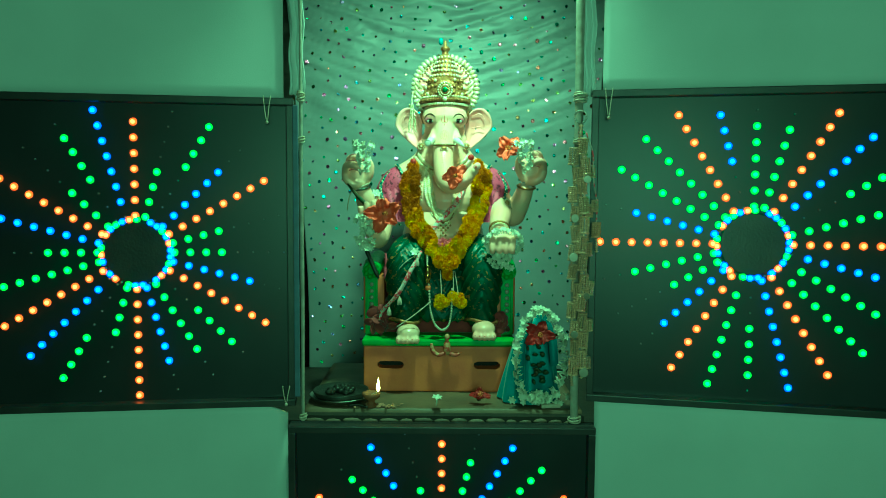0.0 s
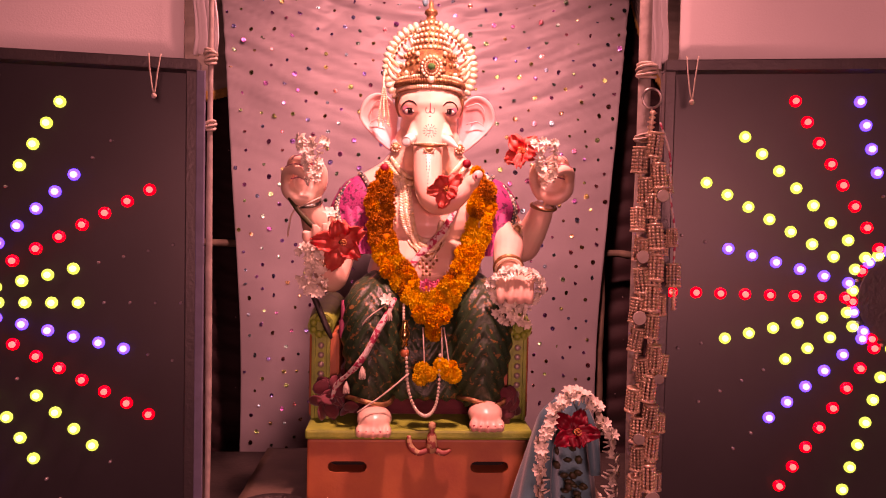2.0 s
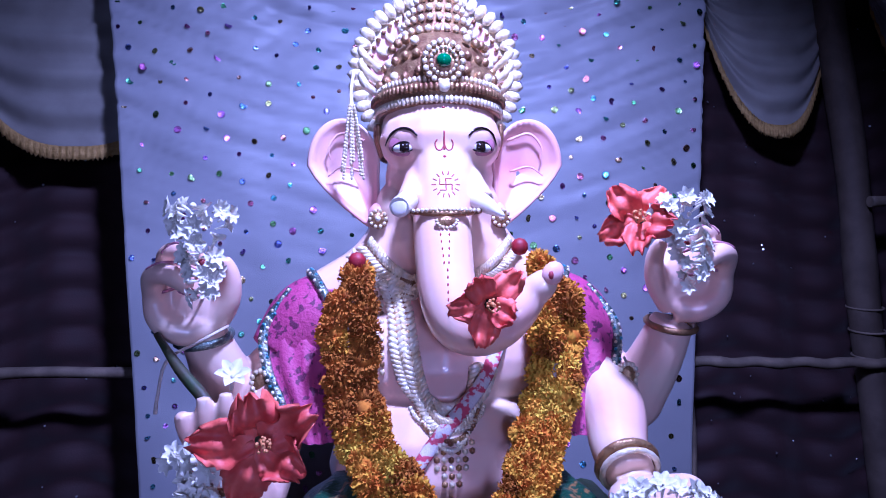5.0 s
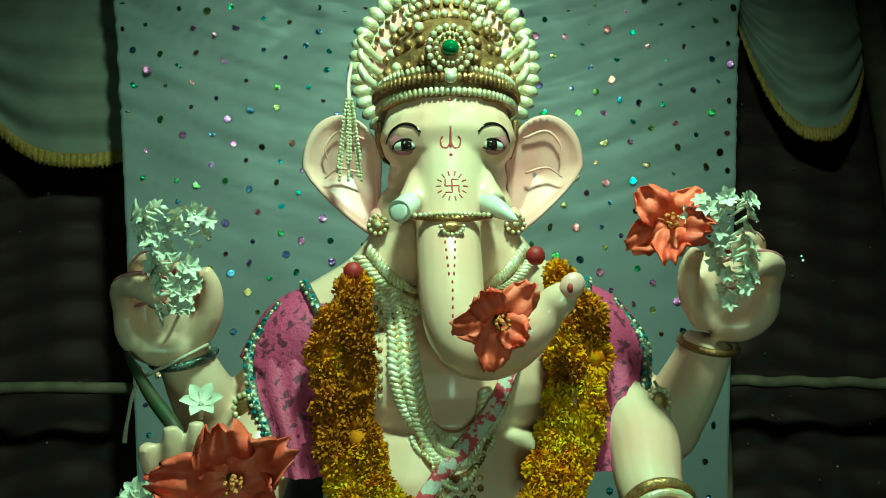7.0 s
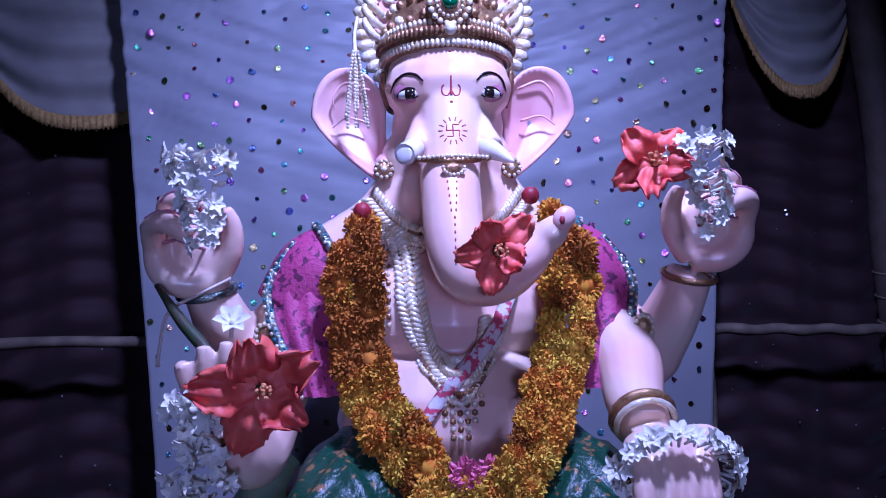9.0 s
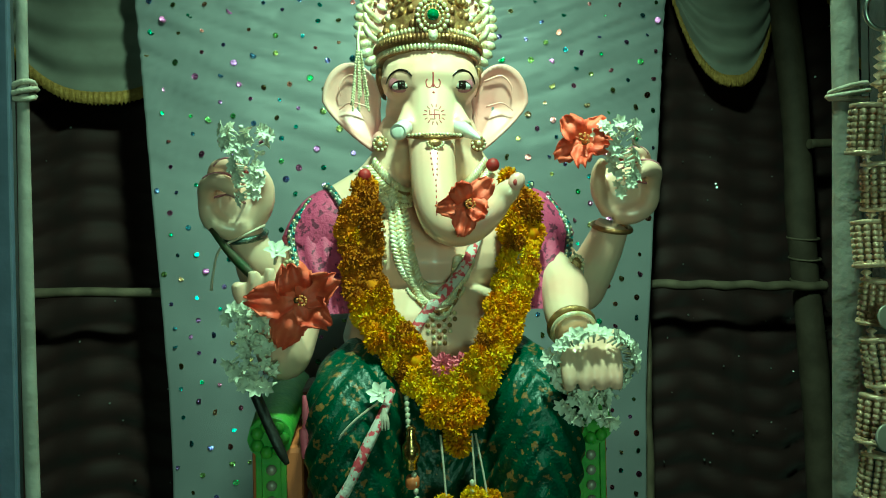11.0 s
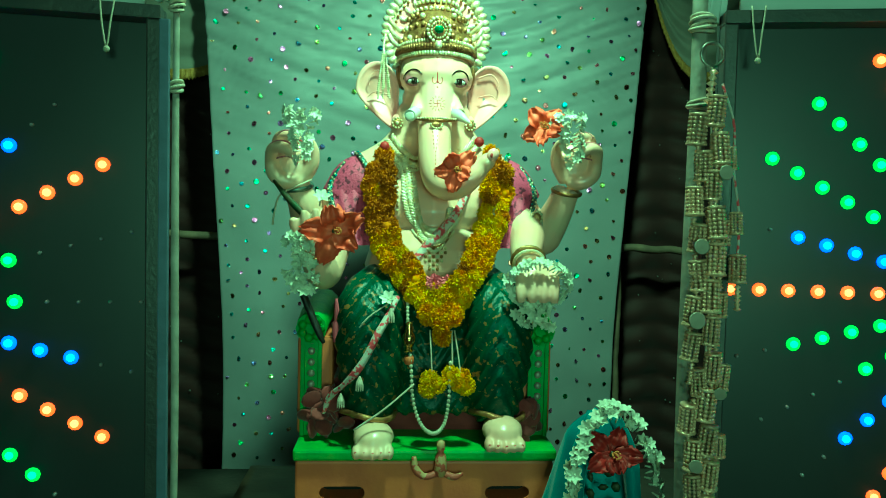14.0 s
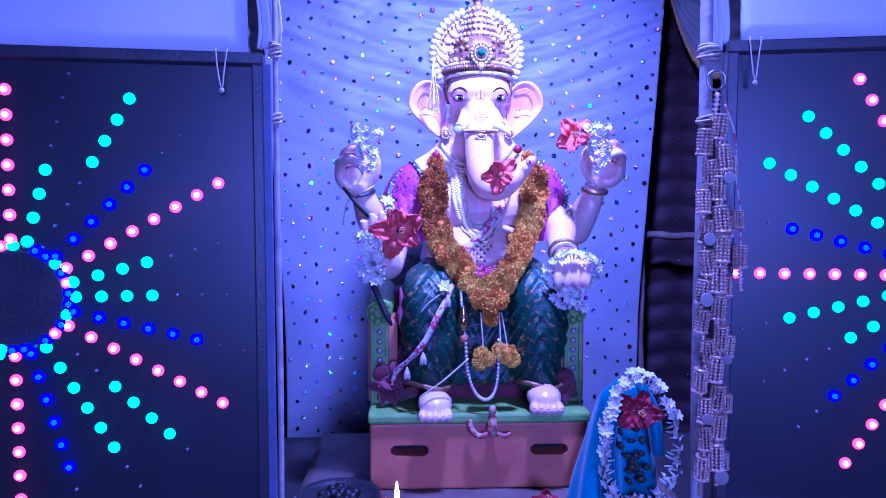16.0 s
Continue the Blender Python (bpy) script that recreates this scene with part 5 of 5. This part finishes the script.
mala = bead_string("bead_necklace", [(-0.062, 2.74, 1.225), (-0.060, 2.70, 1.17), (-0.052, 2.685, 1.09), (-0.047, 2.68, 1.02), (-0.028, 2.675, 0.965), (0.0, 2.67, 0.945), (0.024, 2.675, 0.965), (0.034, 2.68, 1.02), (0.036, 2.69, 1.10)], 54, 0.0048, PEARL, "long pearl bead string hanging between the knees")
bm = B()
lathe(bm, [(0.004, -0.055), (0.010, -0.054), (0.008, -0.044), (0.011, -0.042), (0.0145, -0.03), (0.014, -0.018), (0.008, -0.01), (0.009, -0.006), (0.006, 0.0), (0.008, 0.008), (0.004, 0.012)], (0.004, -0.048, -0.045), seg=16)
part("bell", bm, BRASS, mala, "brass bell pendant")
bm = B()
lathe(bm, [(0.008, 0), (0.011, 0.004), (0.011, 0.016), (0.008, 0.02)], (0.005, -0.047, -0.13), seg=12)
part("wooden_bead", bm, ORANGE, mala, "reddish wooden bead")

tas = thing("bead_tassel", pose(-0.128, 2.935, 1.888), "gold bead tassel hanging from the crown beside the ear", "tassel")
rr = random.Random(9)
bm = B()
bead(bm, (0, 0, 0), 1)
tb = mesh_of("bead", bm, PALEGOLD)
bm = B()
tube(bm, [(0, 0, 0, 0.003), (-0.004, -0.008, -0.03, 0.003), (-0.003, -0.012, -0.06, 0.004)], 0, 6)
part("string", bm, PALEGOLD, tas)
for s_ in range(9):
    bx, by = 0.013 * (s_ % 3 - 1) + rr.uniform(-0.003, 0.003), -0.014 + 0.004 * (s_ // 3)
    L = rr.randrange(17, 23)
    for k in range(L):
        o = part("bead", tb, None, tas)
        f = k / L
        o.matrix_basis = Matrix.Translation((-0.003 + bx * (0.25 + 0.85 * f), by - 0.012 * f, -0.055 - 0.0052 * k)) @ Matrix.Diagonal((0.0026, 0.0026, 0.0031, 1))

def cord_thing(name, pts, mats, label, category="cord", n=0, seg=7):
    o0 = Vector(pts[0][:3])
    bm = B()
    tube(bm, [(*(Vector(p[:3]) - o0), p[3]) for p in pts], 0, seg, n)
    return single(name, bm, mats, label, category, m=Matrix.Translation(o0))


cord_thing("twisted_cord", [(-0.085, 2.715, 1.245, 0.006), (-0.105, 2.69, 1.205, 0.008), (-0.128, 2.672, 1.165, 0.009), (-0.150, 2.668, 1.12, 0.008), (-0.175, 2.672, 1.08, 0.009), (-0.205, 2.695, 1.045, 0.006), (-0.235, 2.735, 1.01, 0.008), (-0.25, 2.74, 0.97, 0.004)], REDCORD, "red and white twisted sacred cord with cloth tufts")
for p in ((-0.165, 2.66, 1.075), (-0.207, 2.688, 1.03), (-0.10, 2.688, 1.222)):
    bm = B()
    for k in range(10):
        a = 2 * math.pi * k / 10
        tube(bm, [(0, 0, 0, 0.002), (0.006 * math.cos(a), 0.006 * math.sin(a), -0.016, 0.0024), (0.008 * math.cos(a), 0.008 * math.sin(a), -0.032, 0.0012)], 0, 5)
    single("cloth_tuft", bm, CORD, "small pale cotton tuft tied on a cord", "tuft", m=pose(*p))
cord_thing("white_thread", [(-0.045, 2.675, 1.055, 0.0022), (-0.11, 2.65, 1.005, 0.0022), (-0.175, 2.645, 0.96, 0.0022)], CORD, "straight white thread stretched across the legs")
cord_thing("white_thread", [(-0.10, 2.70, 1.235, 0.0018), (-0.15, 2.688, 1.20, 0.0018), (-0.185, 2.70, 1.155, 0.0018)], CORD, "thin white thread over the knee")
cord_thing("shoulder_thread", [(0.262, 2.888, 1.455, 0.0022), (0.275, 2.875, 1.42, 0.0022), (0.255, 2.848, 1.385, 0.0022), (0.225, 2.815, 1.36, 0.0022), (0.19, 2.80, 1.31, 0.0022)], CORD, "pale thread looped round the upper arm")
cord_thing("banana_stem", [(-0.385, 2.835, 1.505, 0.004), (-0.345, 2.80, 1.462, 0.0075), (-0.31, 2.775, 1.43, 0.008), (-0.29, 2.757, 1.408, 0.004)], LEAF, "dark green twig tied to the wrist", "twig")
cord_thing("wrist_thread", [(-0.30, 2.87, 1.512, 0.0022), (-0.335, 2.845, 1.492, 0.0022), (-0.372, 2.838, 1.470, 0.0022), (-0.385, 2.842, 1.425, 0.0022), (-0.388, 2.842, 1.40, 0.0028)], CORD, "pale thread hanging from the wrist")
cord_thing("dark_stick", [(-0.305, 2.72, 1.265, 0.009), (-0.285, 2.71, 1.22, 0.0085), (-0.26, 2.70, 1.165, 0.008), (-0.248, 2.70, 1.14, 0.004)], SOOT, "dark thin stick leaning on the armrest", "stick")
bm = B()
tube(bm, [(0, 0, 0, 0.003), (0.002, -0.004, -0.03, 0.006), (0, 0, -0.05, 0.004), (0, 0, -0.058, 0.009), (0.001, 0, -0.10, 0.007)], 0, 8)
single("hand_tassel", bm, PINKFL, "pink and gold tassel hanging from the elbow", "tassel", m=pose(-0.225, 2.745, 1.235))

# small cobra-and-mouse ornament lying before the throne's edge, as a plain shape
bm = B()
lathe(bm, [(0.010, -0.055), (0.015, -0.04), (0.012, -0.01), (0.006, 0.0), (0.010, 0.01), (0.009, 0.022), (0.003, 0.026)], seg=12)
tube(bm, [(0.01, 0, -0.05, 0.008), (0.03, -0.004, -0.056, 0.008), (0.05, 0, -0.05, 0.004)], 0, 8)
tube(bm, [(-0.01, 0, -0.05, 0.008), (-0.035, -0.004, -0.055, 0.008), (-0.055, 0, -0.04, 0.009), (-0.06, 0.002, -0.012, 0.005)], 0, 8)
single("toy_figure", bm, [material("painted_clay", (0.45, 0.30, 0.16), 0.5, 0, (0.30, 0.07, 0.05), 60, 0.3, 120, fac=(0.48, 0.52), rnd=0)], "small painted clay ornament fixed before the throne", "ornament", m=pose(0.018, 2.668, 0.905))

# ---- draped pot with garland ----
pot = thing("draped_pot", pose(0.345, 2.60, 0.699), "teal satin cloth draped over a low pot", "pot")
def drape(u, v):
    a = 2 * math.pi * u
    rad = (0.112 - 0.066 * v ** 1.2) * (1 + 0.08 * math.sin(a * 7 + v * 3) * (1 - v))
    if v > 0.8:
        rad *= max(0.02, 1 - ((v - 0.8) / 0.2) ** 2)
    return (rad * math.cos(a) - 0.02 * (1 - v), 0.8 * rad * math.sin(a), 0.004 + 0.322 * v)


bm = B()
grid(bm, 60, 24, drape)
pot_cloth = part("cloth", bm, TEAL, pot)
bm = B()
tube(bm, [(-0.02, -0.055, 0.33, 0.014), (-0.055, -0.085, 0.25, 0.018), (-0.065, -0.095, 0.14, 0.018), (-0.06, -0.10, 0.03, 0.02)], 0, 10, 0, 0.6)
part("fold", bm, TEAL, pot_cloth)
bm = B()
tube(bm, [(0.02, -0.055, 0.33, 0.014), (0.052, -0.08, 0.25, 0.016), (0.062, -0.09, 0.15, 0.014)], 0, 10, 0, 0.6)
part("fold", bm, TEAL, pot_cloth)
spots = []
for k in range(120):
    a = 2 * math.pi * k / 120
    rx = 0.074 + r.uniform(-0.009, 0.009)
    low = 1.25 if math.sin(a) < -0.4 else 1.0
    spots.append((rx * math.cos(a), -0.012 * math.cos(a * 2) + r.uniform(-0.012, 0.012), 0.152 * math.sin(a) + r.uniform(-0.012, 0.010), (math.cos(a), -0.8, math.sin(a))))
for k in range(30):
    spots.append((r.gauss(0.0, 0.035), r.uniform(-0.012, 0.01), -0.125 - r.uniform(0, 0.035), (r.uniform(-1, 1), -1, r.uniform(-0.6, 0.4))))
bunch("tuberose_garland", pose(0.350, 2.488, 0.885), spots, "oval white tuberose garland hung on the draped pot", 8, 1.12, 0.12, "garland")
bm = B()
rr = random.Random(6)
for k in range(22):
    ell(bm, (rr.gauss(0, 0.02), rr.uniform(-0.012, 0.01), rr.gauss(0, 0.035)), (0.012, 0.006, 0.010), 0, pose(0, 0, 0, rr.uniform(0, 90), rr.uniform(0, 90), 0), 6)
tagged(single("petal_cluster", bm, [LEAF], "cluster of dark green and rust petals inside the garland", "flowers", m=pose(0.352, 2.50, 0.855)), kind="stuff")

# ---- tray, bowl, lamp, loose bits ----
tray = thing("steel_tray", pose(-0.378, 2.580, 0.700), "round steel tray with a sooty black bowl", "tray")
bm = B()
lathe(bm, [(0.085, 0.0), (0.105, 0.004), (0.112, 0.018), (0.117, 0.020), (0.113, 0.022), (0.102, 0.010), (0.08, 0.006)], seg=40)
part("dish", bm, STEEL, tray)
bm = B()
lathe(bm, [(0.07, 0.008), (0.090, 0.012), (0.100, 0.024), (0.104, 0.036), (0.100, 0.038), (0.092, 0.030), (0.06, 0.022)], seg=36)
part("bowl", bm, SOOT, tray, "sooty black iron bowl")
rr = random.Random(14)
for k in range(26):
    a, q = rr.uniform(0, 6.28), rr.uniform(0, 0.06)
    bm = B()
    ell(bm, (q * math.cos(a), q * math.sin(a), 0.026 + rr.uniform(0, 0.012)), (0.015, 0.013, 0.010), 0, pose(0, 0, 0, rr.uniform(0, 90), 0, 0), 6)
    part("coal", bm, SOOT, tray, "lump of charcoal")
oil = thing("oil_lamp", pose(-0.255, 2.490, 0.699), "small clay oil lamp with a burning wick", "oil lamp")
bm = B()
lathe(bm, [(0.022, 0.0), (0.020, 0.006), (0.011, 0.014), (0.014, 0.024), (0.030, 0.034), (0.034, 0.050), (0.030, 0.051), (0.022, 0.040), (0.008, 0.036)], seg=24)
part("bowl", bm, material("fired_clay", (0.22, 0.10, 0.05), 0.7, 0, (0.14, 0.06, 0.03), 30, 0.3, 80, rnd=0), oil)
bm = B()
tube(bm, [(0.0, 0, 0.042, 0.003), (0.018, -0.012, 0.052, 0.0028), (0.026, -0.018, 0.062, 0.002)], 0, 6)
wick = part("wick", bm, CORD, oil)
bm = B()
lathe(bm, [(0.002, 0.0), (0.0058, 0.008), (0.0068, 0.016), (0.005, 0.028), (0.0026, 0.040), (0.0006, 0.050)], (0.026, -0.018, 0.060), seg=12)
part("flame", bm, FLAME, wick, "bright yellow flame")
cord_thing("match_stick", [(-0.335, 2.475, 0.705, 0.004), (-0.30, 2.47, 0.709, 0.004), (-0.265, 2.452, 0.706, 0.003)], SOOT, "burnt incense stick by the lamp", "stick")
bm = B()
rr = random.Random(17)
for k in range(60):
    a, q = rr.uniform(0, 6.28), abs(rr.gauss(0, 0.035))
    m = pose(1.3 * q * math.cos(a), 0.5 * q * math.sin(a), rr.uniform(0.002, 0.006), rr.uniform(-25, 25), rr.uniform(-25, 25), rr.uniform(0, 180))
    ell(bm, (0, 0, 0), (0.008, 0.005, 0.0014), 0, m, 6)
tagged(single("petal_litter", bm, ASH, "scattered ash and dried petals on the sheet", "litter", m=pose(-0.23, 2.49, 0.699)), kind="stuff")
bm = B()
box(bm, (-0.035, -0.008, 0.0), (0.035, 0.008, 0.014), 0, 0.003)
single("chalk_stick", bm, CORD, "short pale stick lying beside the pot", "stick", m=pose(0.39, 2.475, 0.703, 0, 0, 8))

# ---- hanging ornament on the right post ----
toran = thing("door_hanging", pose(0.448, 2.325, 1.70), "hanging string of beaded drums, discs and mirrors", "door hanging")
bm = B()
tube(bm, [(0.02 * math.cos(a), 0.0, 0.02 + 0.02 * math.sin(a), 0.0028) for a in [2 * math.pi * k / 16 for k in range(17)]], 0, 6)
part("hoop", bm, STEEL, toran, "steel hoop")
bm = B()
tube(bm, [(0, 0, 0, 0.0022), (0.008, 0, -0.3, 0.0022), (0.012, 0, -0.6, 0.0022), (0.02, 0, -0.80, 0.0022)], 0, 6)
part("cord", bm, CORD, toran)
bm = B()
tube(bm, [(0.018, -0.004, -0.03, 0.0024), (0.042, -0.004, -0.10, 0.0024), (0.045, -0.004, -0.18, 0.0024), (0.058, -0.004, -0.26, 0.0024), (0.058, -0.004, -0.34, 0.0024)], 0, 6)
part("side_cord", bm, REDCORD, toran)
bm = B()
for z, rr_ in ((0.0, 0.0165), (-0.052, 0.0185)):
    lathe(bm, [(rr_ * 0.6, z - 0.001), (rr_, z), (rr_, z + 0.004), (rr_ * 0.6, z + 0.005)], seg=12)
for k in range(10):
    a = 2 * math.pi * k / 10
    for q in range(7):
        bead(bm, (0.0138 * math.cos(a), 0.0138 * math.sin(a), -0.005 - 0.0070 * q), 0.0040)
DRUM = mesh_of("drum", bm, BEADGOLD)
bm = B()
lathe(bm, [(0.003 if i % 2 == 0 else 0.0085 + 0.0012 * (i % 3), -0.0055 * i) for i in range(13)], seg=9)
STACK = mesh_of("spindle", bm, BEADGOLD)
bm = B()
lathe(bm, [(0.016, 0), (0.018, 0.0015), (0.016, 0.003)], seg=20)
bmesh.ops.rotate(bm, verts=bm.verts, cent=(0, 0, 0), matrix=Matrix.Rotation(radians(90), 3, "X"))
DISC = mesh_of("mirror_disc", bm, MIRROR)
rr = random.Random(25)


def put(me, x, y, z, s=1.0, name=None):
    o = part(name or me.name.split(".")[0], me, None, toran)
    o.matrix_basis = pose(x, y, z, rr.uniform(-8, 8), rr.uniform(-8, 8), rr.uniform(0, 360) if me is not DISC else rr.uniform(-30, 30)) @ Matrix.Diagonal((s, s, s, 1))


put(STACK, 0.004, 0, -0.005, 0.9)
z = -0.055
k = 0
while z > -0.76:
    dx = 0.005 * math.sin(k * 2.1) + 0.014 * (-z)
    put(DRUM, dx + 0.010, -0.006, z, rr.uniform(0.92, 1.05))
    put(DRUM, dx - 0.020 + 0.006 * (k % 2), 0.002, z - 0.030, rr.uniform(0.85, 1.0))
    if k % 2 == 1:
        put(DRUM, dx + 0.034, 0.006, z - 0.022, rr.uniform(0.7, 0.85))
    put(STACK, dx + 0.008, -0.004, z - 0.050, 0.62)
    put(STACK, dx - 0.020, 0.002, z - 0.080, 0.62)
    put(STACK, dx + 0.022, 0.006, z - 0.042, 0.55)
    if k % 2:
        put(DISC, dx + rr.choice((-0.020, 0.016)), -0.024, z - 0.066, rr.uniform(0.6, 0.9))
    z -= 0.064
    k += 1
put(DRUM, 0.058, -0.004, -0.33, 0.9)
put(DRUM, 0.052, -0.004, -0.255, 0.7)
put(STACK, 0.060, -0.004, -0.38, 0.7)
